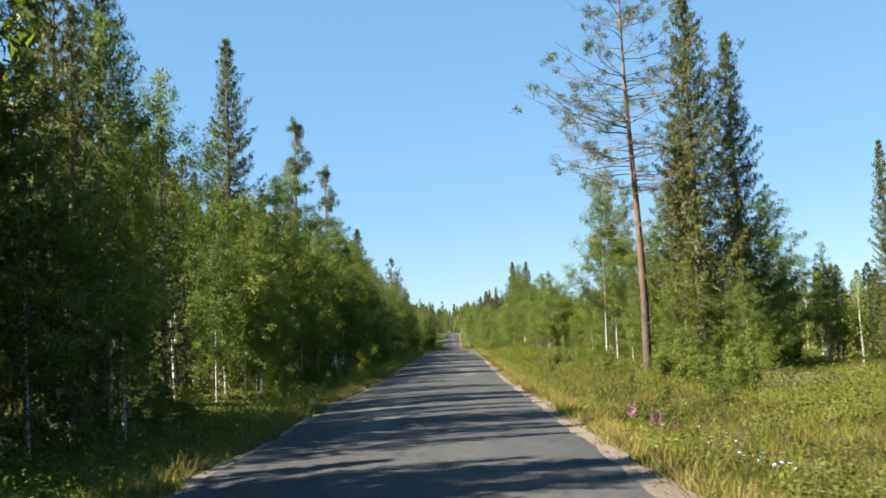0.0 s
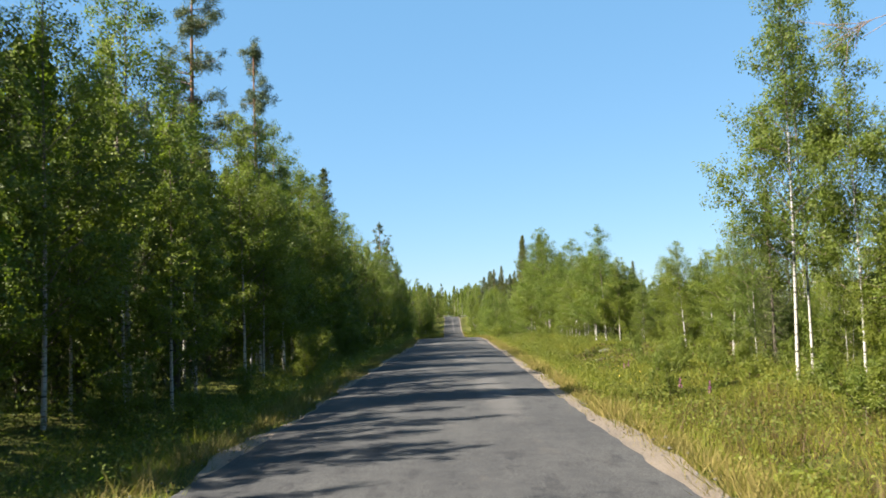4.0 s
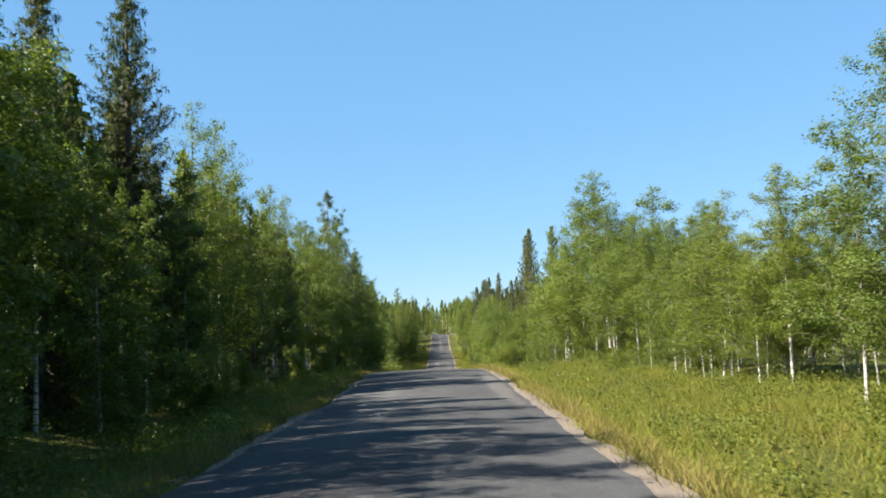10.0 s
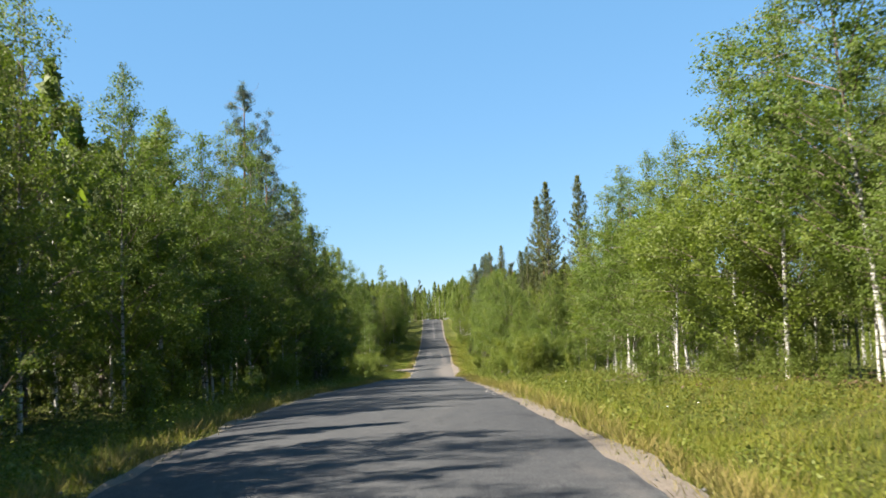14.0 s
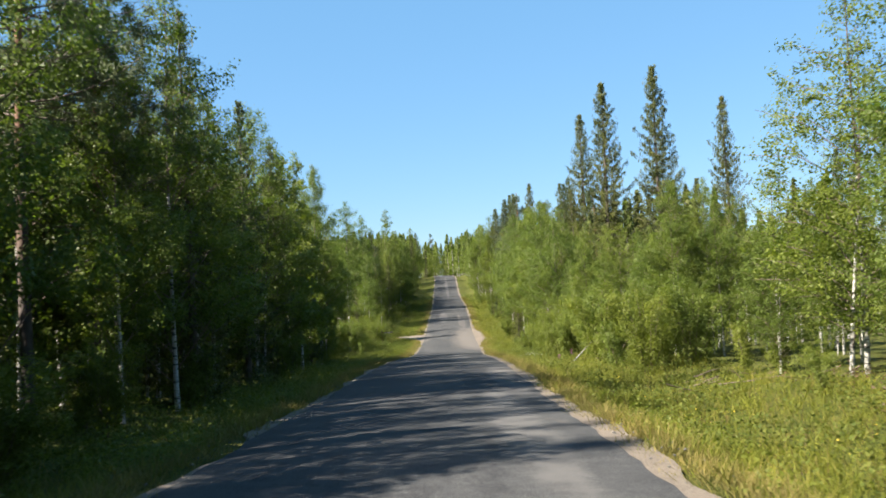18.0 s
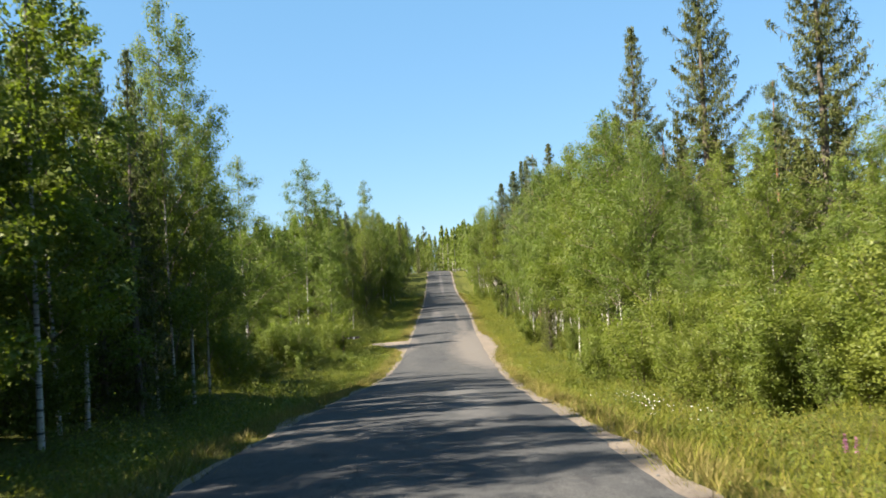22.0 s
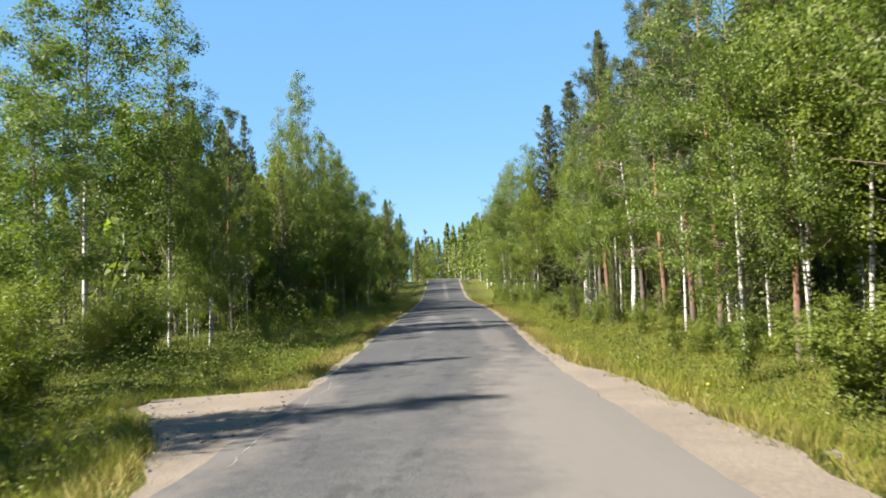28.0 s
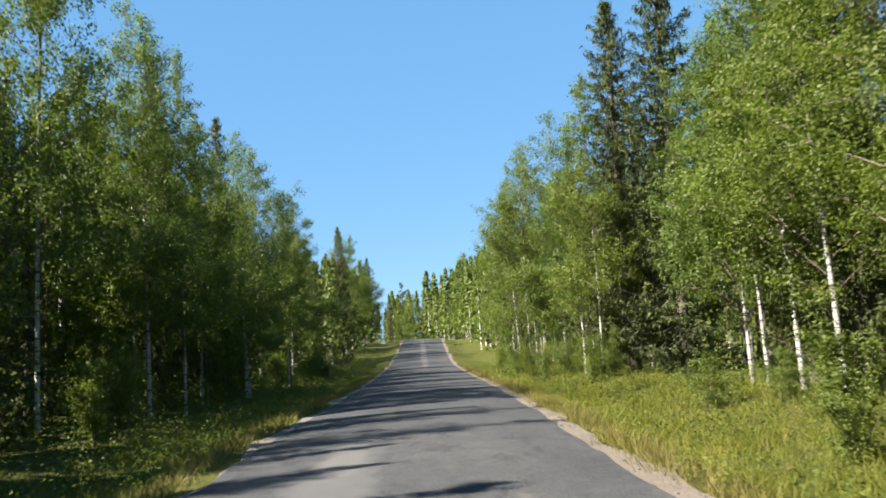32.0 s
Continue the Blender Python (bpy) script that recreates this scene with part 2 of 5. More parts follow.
def forest_floor_material():
    m, nt, b = material("forest_floor")
    c = ramp(nt, noise_at(nt, 1.3, 6.0, 0.65), [(0.25, (0.032, 0.041, 0.009)), (0.45, (0.052, 0.061, 0.013)), (0.6, (0.072, 0.074, 0.018)), (0.78, (0.072, 0.057, 0.024))])
    fine = ramp(nt, noise_at(nt, 14.0, 4.0, 0.7), [(0.3, (0.6, 0.62, 0.58)), (0.7, (1.3, 1.25, 1.1))])
    c = mixed(nt, 1.0, c, fine, "MULTIPLY")
    nt.links.new(c, b.inputs["Base Color"])
    b.inputs["Roughness"].default_value = 1.0
    b.inputs["Specular IOR Level"].default_value = 0.1
    bumped(nt, b, noise_at(nt, 9.0, 5.0, 0.7), 1.0, 0.12)
    return m


floor_mat = forest_floor_material()


def plain(name, colour, rough=0.6, metal=0.0, grain=0.15, scale=12.0):
    m, nt, b = material(name)
    lo, hi = tuple(v * (1 - grain) for v in colour), tuple(min(1, v * (1 + grain)) for v in colour)
    nt.links.new(ramp(nt, noise_at(nt, scale, 4.0), [(0.3, lo), (0.7, hi)]), b.inputs["Base Color"])
    b.inputs["Roughness"].default_value = rough
    b.inputs["Metallic"].default_value = metal
    return m


pink_petal = plain("fireweed_petals", (0.17, 0.05, 0.12), 0.6)
white_petal = plain("white_petals", (0.48, 0.48, 0.44), 0.6)
yellow_petal = plain("yellow_petals", (0.56, 0.40, 0.035), 0.6)
blue_petal = plain("harebell_petals", (0.28, 0.28, 0.62), 0.6)
dark_wood = plain("dark_tarred_wood", (0.035, 0.025, 0.02), 0.8, 0.0, 0.4, 20)
white_paint = plain("weathered_white_paint", (0.15, 0.155, 0.165), 0.6, 0.0, 0.2, 14)
yellow_paint = plain("yellow_reflector", (0.30, 0.15, 0.02), 0.4)
roof_felt = plain("grey_roof_felt", (0.10, 0.10, 0.105), 0.9, 0.0, 0.25, 8)
stone_grey = gravel_material("granite", (0.11, 0.105, 0.10), (0.19, 0.182, 0.172), (0.28, 0.27, 0.26), 14.0)
bare_soil = gravel_material("bare_peaty_soil", (0.03, 0.024, 0.02), (0.06, 0.047, 0.04), (0.11, 0.09, 0.075), 10.0)

# ---- the lie of the land ----
PROFILE = [(-80, 0.0), (0, 0.0), (25, 0.0), (35, -0.08), (45, -0.05), (55, 0.06), (65, 0.17), (78, 0.21), (88, 0.27), (97, 0.44), (103, 0.50), (110, 0.35), (117, 0.14), (124, -0.14), (131, -0.45), (138, -0.76), (145, -1.0), (152, -1.28), (160, -1.68), (170, -2.28), (180, -2.9), (187, -3.2), (196, -3.36), (204, -3.28), (213, -3.12), (221, -2.86), (230, -2.42), (250, -1.66), (264, -1.22), (278, -0.82), (302, 0.1), (324, 1.7), (352, 4.2), (362, 4.7), (380, 4.6), (450, 3.5), (700, 2.0), (4000, 0.0)]
CENTRE = [(-80, -0.55), (10, -0.55), (30, -0.42), (64, -0.05), (92, 0.28), (113, -0.05), (132, 0.0), (146, 0.22), (160, 0.32), (168, 0.37), (175, 0.5), (184, 0.83), (195, 1.05), (221, 1.3), (239, 1.6), (264, 1.85), (302, 1.75), (352, 2.1), (366, 1.3), (400, -5), (450, -20), (700, -120), (4000, -1500)]
_grid = np.arange(-90, 720, 0.5)
_k = np.exp(-0.5 * (np.arange(-16, 17) * 0.5 / 2.5) ** 2)
_k /= _k.sum()


def _soft(ctrl, k):
    a = np.array(ctrl, float)
    v = np.interp(_grid, a[:, 0], a[:, 1])
    return np.convolve(np.pad(v, 16, mode="edge"), k, mode="valid")


_prof, _cent = _soft(PROFILE, _k), _soft(CENTRE, _k)
_pa, _ca = np.array(PROFILE, float), np.array(CENTRE, float)
HALF = 2.42


def road_z(y):
    y = np.asarray(y, float)
    return np.where(y < 700, np.interp(y, _grid, _prof), np.interp(y, _pa[:, 0], _pa[:, 1]))


def road_x(y):
    y = np.asarray(y, float)
    return np.where(y < 700, np.interp(y, _grid, _cent), np.interp(y, _ca[:, 0], _ca[:, 1]))


def wob(x, y, s, seed=0.0):
    """Smooth unevenness, about -1 to 1."""
    x, y = np.asarray(x, float) * s, np.asarray(y, float) * s
    return (np.sin(x * 1.3 + y * 0.7 + seed) + np.sin(x * -0.8 + y * 1.7 + seed * 2.1 + 1.3) + np.sin(x * 2.3 - y * 1.1 + seed * 0.7 + 2.9) * 0.6) / 2.6


def pullout(y):
    """How far the gravel runs past the asphalt at the turning place, left and right."""
    y = np.asarray(y, float)
    left = 2.7 * np.clip((y - 203.0) / 8.5, 0, 1) ** 1.8 * np.clip((213.4 - y) / 0.8, 0, 1)
    right = 0.62 * np.exp(-((y - 208) / 8.5) ** 4)
    return left, right


def land_z(x, y):
    x, y = np.asarray(x, float), np.asarray(y, float)
    d = x - road_x(y)
    a = np.abs(d)
    pl, pr = pullout(y)
    edge = HALF + 0.55 + np.where(d < 0, pl, pr)
    u = a - edge
    ditch = np.where(d < 0, 0.26, 0.32)
    h = np.where(u < 0, -0.05, np.where(u < 1.6, -0.05 - ditch * np.sin(np.clip(u / 1.6, 0, 1) * math.pi / 2), np.where(u < 4.0, -0.05 - ditch * np.cos(np.clip((u - 1.6) / 2.4, 0, 1) * math.pi / 2), -0.05)))
    amp = np.clip((u - 0.3) / 4.0, 0, 1)
    h = h + amp * (0.14 * wob(x, y, 0.45) + 0.05 * wob(x, y, 1.9, 3.0)) + 0.012 * wob(x, y, 3.0, 1.0) * (u > 0)
    far = np.clip((a - 25) / 120, 0, 1)
    return road_z(y) + h + far * 0.8 * wob(x, y, 0.03, 5.0)


# ---- mesh helpers ----


def mesh_of(name, verts, faces, mats, index=None, smooth=False):
    me = bpy.data.meshes.new(name)
    verts = np.asarray(verts, np.float32)
    faces = np.asarray(faces, np.int32)
    n, k = faces.shape
    me.vertices.add(len(verts))
    me.vertices.foreach_set("co", verts.ravel())
    me.loops.add(n * k)
    me.loops.foreach_set("vertex_index", faces.ravel())
    me.polygons.add(n)
    me.polygons.foreach_set("loop_start", np.arange(n, dtype=np.int32) * k)
    for m in mats:
        me.materials.append(m)
    if index is not None:
        me.polygons.foreach_set("material_index", np.asarray(index, np.int32))
    me.update(calc_edges=True)
    me.polygons.foreach_set("use_smooth", np.full(n, smooth, dtype=bool))
    me.validate()
    return me


def part(name, me, parent, label=""):
    ob = new(name, me)
    ob.parent = parent
    return tagged(ob, label)


def bm_mesh(name, bm, mat):
    me = bpy.data.meshes.new(name)
    bm.to_mesh(me)
    bm.free()
    me.materials.append(mat)
    return me


def tube(points, radii, sides=6):
    """Triangles of a bent, tapering stem."""
    p, r = np.asarray(points, float), np.asarray(radii, float)
    n = len(p)
    d = np.gradient(p, axis=0)
    d /= np.linalg.norm(d, axis=1, keepdims=True) + 1e-9
    ref = np.where(np.abs(d[:, 2:3]) > 0.9, np.array([[1.0, 0, 0]]), np.array([[0, 0, 1.0]]))
    a = np.cross(d, ref)
    a /= np.linalg.norm(a, axis=1, keepdims=True) + 1e-9
    b = np.cross(d, a)
    th = np.linspace(0, 2 * np.pi, sides, endpoint=False)
    v = (p[:, None] + r[:, None, None] * (a[:, None] * np.cos(th)[None, :, None] + b[:, None] * np.sin(th)[None, :, None])).reshape(-1, 3)
    f = []
    for i in range(n - 1):
        for j in range(sides):
            q, w = i * sides + j, i * sides + (j + 1) % sides
            f += [(q, w, w + sides), (q, w + sides, q + sides)]
    return v, np.array(f, int)


class Heap:
    """Gathers triangles into one mesh."""

    def __init__(self):
        self.v, self.f, self.m, self.n = [], [], [], 0

    def add(self, v, f, mat=0):
        self.v.append(np.asarray(v, np.float32))
        self.f.append(np.asarray(f, np.int64) + self.n)
        self.m.append(np.full(len(f), mat, np.int32))
        self.n += len(v)

    def mesh(self, name, mats, smooth=False):
        return mesh_of(name, np.concatenate(self.v), np.concatenate(self.f), mats, np.concatenate(self.m), smooth)


def leaves(rng, centres, size, aspect=0.75, droop=0.0, axis=None, out=None):
    """One triangle a leaf at each centre, tilted at random, along axis, or with its face turned outwards."""
    n = len(centres)
    u = rng.normal(size=(n, 3)) if axis is None else np.asarray(axis) + rng.normal(size=(n, 3)) * 0.25
    u[:, 2] -= droop
    side = rng.normal(size=(n, 3))
    if out is not None:
        face = out / (np.linalg.norm(out, axis=1, keepdims=True) + 1e-6) + rng.normal(size=(n, 3)) * 0.42
        face /= np.linalg.norm(face, axis=1, keepdims=True)
        u = u - face * (u * face).sum(1, keepdims=True)
        side = face
    u /= np.linalg.norm(u, axis=1, keepdims=True)
    w = np.cross(u, side)
    w /= np.linalg.norm(w, axis=1, keepdims=True) + 1e-9
    s = size * rng.uniform(0.6, 1.35, (n, 1))
    a, b, c = centres + u * s * 0.62, centres - u * s * 0.38 + w * s * aspect * 0.5, centres - u * s * 0.38 - w * s * aspect * 0.5
    return np.stack([a, b, c], 1).reshape(-1, 3), np.arange(3 * n).reshape(-1, 3)


# ---- setting: ground, road, shoulders ----
def ground_sheet():
    ys_ = np.concatenate([[-3000, -1500, -700, -300, -150, -90], np.arange(-60, 400, 1.0), np.arange(400, 520, 6), [560, 620, 700, 850, 1100, 1500, 2200, 3200]])
    side = np.concatenate([np.arange(0, 2.9, 0.58), np.arange(2.9, 14, 0.45), np.arange(14, 40, 2.0), [44, 52, 65, 85, 120, 180, 300, 600, 1200, 2500]])
    off = np.concatenate([-side[:0:-1], side])
    yy, oo = np.meshgrid(ys_, off, indexing="ij")
    xx = road_x(yy) * np.clip(1 - (np.abs(oo) - 40) / 200, 0, 1) + oo
    zz = land_z(xx, yy)
    n, m = yy.shape
    v = np.stack([xx, yy, zz], -1).reshape(-1, 3)
    i = (np.arange(n - 1)[:, None] * m + np.arange(m - 1)[None]).ravel()
    f = np.stack([i, i + 1, i + m + 1, i + m], 1)
    ob = new("ground", mesh_of("ground", v, f, [floor_mat], smooth=True))
    tagged(ob, "mossy, grassy forest ground with shallow roadside ditches", "ground", kind="structure")


def strip(name, left, right, y0, y1, lift, mat, label, cat, step=0.5, cols=8, crown=0.0, kind="structure", skirt=0.08):
    """A sheet that follows the road between two offsets from its middle, with a skirt at its sides."""
    yy = np.arange(y0, y1 + step, step)
    t = np.linspace(0, 1, cols)
    lo, hi = left(yy), right(yy)
    off = lo[:, None] + (hi - lo)[:, None] * t[None]
    Y = np.repeat(yy[:, None], cols, 1)
    X = road_x(Y) + off
    Z = road_z(Y) + lift + crown * (1 - (off / HALF) ** 2)
    v = np.stack([X, Y, Z], -1)
    a, b = v[:, :1].copy(), v[:, -1:].copy()
    a[..., 2] -= skirt
    b[..., 2] -= skirt
    v = np.concatenate([a, v, b], 1)
    n, m = v.shape[:2]
    i = (np.arange(n - 1)[:, None] * m + np.arange(m - 1)[None]).ravel()
    f = np.stack([i, i + 1, i + m + 1, i + m], 1)
    ob = new(name, mesh_of(name, v.reshape(-1, 3), f, [mat]))
    return tagged(ob, label, cat, kind=kind)


def edge_l(y):
    return -HALF + 0.05 * wob(y, 0 * y, 0.9, 2.0) + 0.05 * wob(y, 0 * y, 3.3, 4.0)


def edge_r(y):
    return HALF + 0.05 * wob(y, 0 * y, 0.8, 7.0) + 0.05 * wob(y, 0 * y, 3.1, 1.0)


ground_sheet()
road = strip("road", edge_l, edge_r, -60, 460, 0.0, asphalt, "worn grey asphalt country road with frayed edges", "road", crown=0.05, cols=11)
strip("shoulder_left", lambda y: -HALF - 0.17 - pullout(y)[0] - 0.22 * wob(y, y, 0.5, 1.0) - 0.1 * wob(y, y, 1.7), lambda y: 0 * y - HALF + 0.2, -60, 440, -0.012, gravel, "narrow sandy gravel shoulder with a gravel turning place", "shoulder", crown=0.0, cols=6)
strip("shoulder_right", lambda y: 0 * y + HALF - 0.2, lambda y: HALF + 0.33 + pullout(y)[1] + 0.13 * wob(y, y, 0.45, 5.0) + 0.09 * wob(y, y, 1.6), -60, 440, -0.012, gravel, "sandy gravel shoulder along the asphalt", "shoulder", crown=0.0, cols=6)

# ---- trees ----


def clump_lobe(rng, n, centre, along, radii, leaf, droop=0.0, per=22, fine=0.085):
    """A lobe of foliage: leaf clumps spread over an egg that lies along a limb, open between the clumps."""
    along = along / (np.linalg.norm(along) + 1e-9)
    side = np.cross(along, [0.3, 0.2, 1.0])
    side /= np.linalg.norm(side) + 1e-9
    axes = np.stack([along, side, np.cross(side, along)])
    m = max(3, int(n / per))
    u = rng.normal(size=(m, 3))
    u /= np.linalg.norm(u, axis=1, keepdims=True)
    u *= rng.uniform(0.15, 1.0, (m, 1)) ** 0.45
    u[:, 2] = np.where(u[:, 2] < -0.35, u[:, 2] * 0.5, u[:, 2])
    cl = centre + (u * radii) @ axes
    c = np.repeat(cl, per, 0) + np.clip(rng.normal(0, 1, (m * per, 3)), -1.9, 1.9) * fine * np.array([1, 1, 0.85])
    c[:, 2] -= np.abs(rng.normal(0, 1, len(c))) * droop
    out = np.repeat(u @ axes, per, 0) * 1.1 + (c - np.repeat(cl, per, 0)) / fine * 0.35 + np.array([0, 0, 0.35])
    return leaves(rng, c, leaf, 0.78, 0.3, None, out)


def birch_meshes(seed, H=10.0, base=0.12, spread=2.0, count=36000, leaf=0.058, limbs=46, twin=False, droop=0.16, sides=6, girth=0.0056):
    """A birch: stems with rising limbs, each limb with its own lobes of leaf clumps, thinning to a pointed, feathery top."""
    rng = np.random.default_rng(seed)
    wood, crown = Heap(), Heap()
    stems = [(0.0, 0.0, 1.0)] if not twin else [(0.0, 0.0, 1.0), (0.3, 0.14, 0.8)]
    for k, (sx, sy, part_h) in enumerate(stems):
        hh = H * part_h
        t = np.linspace(0, 1, 9)
        lean = rng.normal(0, 0.016 + 0.03 * (k > 0), 2)
        ph = rng.uniform(0, 6, 2)
        px = sx + lean[0] * t * hh + 0.07 * np.sin(t * 5 + ph[0]) * t
        py = sy + lean[1] * t * hh + 0.07 * np.sin(t * 4 + ph[1]) * t
        pts = np.stack([px, py, t * hh - 0.25], 1)
        rad = girth * hh * (1.2 - 1.12 * t ** 0.75).clip(0.06)
        cut = max(3, int(round((base + 0.36) * 8)))
        wood.add(*tube(pts[: cut + 1], rad[: cut + 1], sides))
        wood.add(*tube(pts[cut:], rad[cut:], 4), 1)
        hs = base + (0.97 - base) * (np.arange(limbs) + rng.uniform(0, 1, limbs)) / limbs
        ang = np.cumsum(rng.uniform(1.6, 3.2, limbs))
        q = (hs - base) / (1 - base)
        L = spread * part_h * (1 - q) ** 0.8 * (0.62 + 0.38 * np.minimum(1, q / 0.16)) * rng.uniform(0.5, 1.2, limbs) + 0.14
        share = (L + 0.22) ** 2.0
        share = share / share.sum() * count * part_h / len(stems) * 0.93
        for h, a, l, n in zip(hs, ang, L, share):
            o = np.array([np.interp(h, t, px), np.interp(h, t, py), h * hh - 0.25])
            d = np.array([math.cos(a), math.sin(a), 0])
            s = np.linspace(0, 1, 5)[:, None]
            rise = rng.uniform(0.85, 1.5)
            p = o + d * l * s + np.array([0, 0, 1.0]) * (l * rise * s - l * (0.42 + droop) * s ** 2.2)
            wood.add(*tube(p[[0, 2, 4]], np.linspace(0.011, 0.003, 3) * (0.5 + 0.5 * l), 3), 1)
            r0 = np.array([0.40 * l + 0.14, 0.25 * l + 0.12, 0.25 * l + 0.13])
            twigs = 1 if l < 0.7 else 3
            for j in range(twigs):
                if j == 0:
                    mid, way = p[3] * 0.6 + p[2] * 0.4, p[4] - p[1]
                    r, k_n = r0, n * (1.0 if twigs == 1 else 0.5)
                else:
                    turn = (0.75 if j == 1 else -0.75) * rng.uniform(0.7, 1.25)
                    d2 = np.array([math.cos(a + turn), math.sin(a + turn), rng.uniform(0.3, 1.1)])
                    at = p[1] + (p[3] - p[1]) * rng.uniform(0.0, 0.9)
                    mid, way = at + d2 * l * 0.36, d2
                    wood.add(*tube(np.stack([at, mid + d2 * l * 0.15]), [0.006, 0.003], 3), 1)
                    r, k_n = r0 * 0.72, n * 0.25
                crown.add(*clump_lobe(rng, k_n, mid, way, r, leaf, droop * 0.45))
        n = int(count * 0.07 * part_h / len(stems))
        z = hh * (base + (1 - base) * rng.uniform(0.15, 1.0, n)) - 0.25
        w = (0.09 + 0.16 * spread * (1 - z / hh).clip(0, 1) * 0.6)[:, None]
        c = np.stack([np.interp((z + 0.25) / hh, t, px), np.interp((z + 0.25) / hh, t, py), z], 1) + rng.normal(0, 1, (n, 3)) * w * np.array([1, 1, 0.6])
        crown.add(*leaves(rng, c, leaf, 0.75, 0.1, None, c * np.array([1, 1, 0]) + np.array([0, 0, 0.15])))
    return wood.mesh("birch_trunk", [birch_bark, twig_bark], True), crown.mesh("birch_crown", [birch_leaf])


def spruce_meshes(seed, H=15.0, spread=1.9, base=0.06, levels=46, arms=7, fronds=66, size=0.22):
    """A spruce: whorls of sagging boughs whose tips turn up, with needle curtains hanging from them and sky between the whorls."""
    rng = np.random.default_rng(seed)
    wood, crown = Heap(), Heap()
    t = np.linspace(0, 1, 9)
    wood.add(*tube(np.stack([0.05 * np.sin(t * 4), 0.05 * np.cos(t * 3), t * H - 0.25], 1), 0.0105 * H * (1.05 - t) + 0.008, 7))
    hs = base + (0.985 - base) * np.linspace(0, 1, levels) ** 0.95
    for k, h in enumerate(hs):
        q = (h - base) / (1 - base)
        R = spread * (1 - q) ** 0.82 * (0.75 + 0.25 * min(1, q / 0.2)) * (1 + 0.22 * math.sin(k * 2.4 + seed) * math.sin(k * 0.9 + seed * 2)) + 0.10
        turn0, lop = rng.uniform(0, 6.28), rng.uniform(0, 6.28)
        for j in range(arms):
            a = turn0 + j * 6.283 / arms + rng.normal(0, 0.22)
            L = R * rng.uniform(0.62, 1.12) * (1 + 0.16 * math.cos(a - lop))
            s = np.linspace(0, 1, 5)[:, None]
            d = np.array([math.cos(a), math.sin(a), 0])
            sag = rng.uniform(0.35, 0.7) * (1 - q) ** 0.6
            lift = rng.normal(0, 0.07)
            p = np.array([0, 0, h * H - 0.25 + lift]) + d * L * s + np.array([0, 0, 1.0]) * L * (-sag * np.sin(s * 2.2) * 0.8 + 0.3 * s ** 3 + 0.5 * q * s)
            if q < 0.75:
                wood.add(*tube(p[[0, 2, 4]], [0.02, 0.012, 0.005], 3))
            n = max(4, int(fronds * (0.25 + 0.75 * L / spread)))
            u = (0.1 + 0.93 * rng.uniform(0, 1, n) ** 0.7) * 4
            i = np.clip(u.astype(int), 0, 3)
            c = p[i] + (p[i + 1] - p[i]) * (u - i)[:, None]
            side = np.cross(d, [0, 0, 1.0])
            flip = rng.choice([-1.0, 1.0], n)[:, None]
            fan = flip * rng.uniform(0, 0.30, (n, 1)) * L * (1.1 - u[:, None] / 4)
            ax = d * 0.8 + side * flip * 0.7 + np.array([0, 0, -0.1])
            c = c + side * fan + rng.normal(0, 0.03, (n, 3)) + np.array([0, 0, -0.12]) * np.abs(fan)
            crown.add(*leaves(rng, c, size * (0.6 + 0.5 * min(1.0, 1.6 * L / spread)), 0.17, 0.0, ax, np.tile([[0.0, 0, 1.0]], (n, 1)) + d * 0.5))
            m = int(n * 0.95)
            hang = c[rng.integers(0, n, m)] + rng.normal(0, 0.04, (m, 3)) - np.array([0, 0, 0.07])
            crown.add(*leaves(rng, hang, size * 0.85, 0.16, 0.0, np.tile([[0.0, 0, -1.0]], (m, 1))))
    n = 26
    c = np.stack([rng.normal(0, 0.035, n), rng.normal(0, 0.035, n), H - 0.25 - rng.uniform(0, 0.75, n)], 1)
    crown.add(*leaves(rng, c, 0.2, 0.3, 0.0, np.tile([[0.0, 0, 1.0]], (n, 1))))
    return wood.mesh("spruce_trunk", [spruce_bark], True), crown.mesh("spruce_crown", [spruce_leaf])


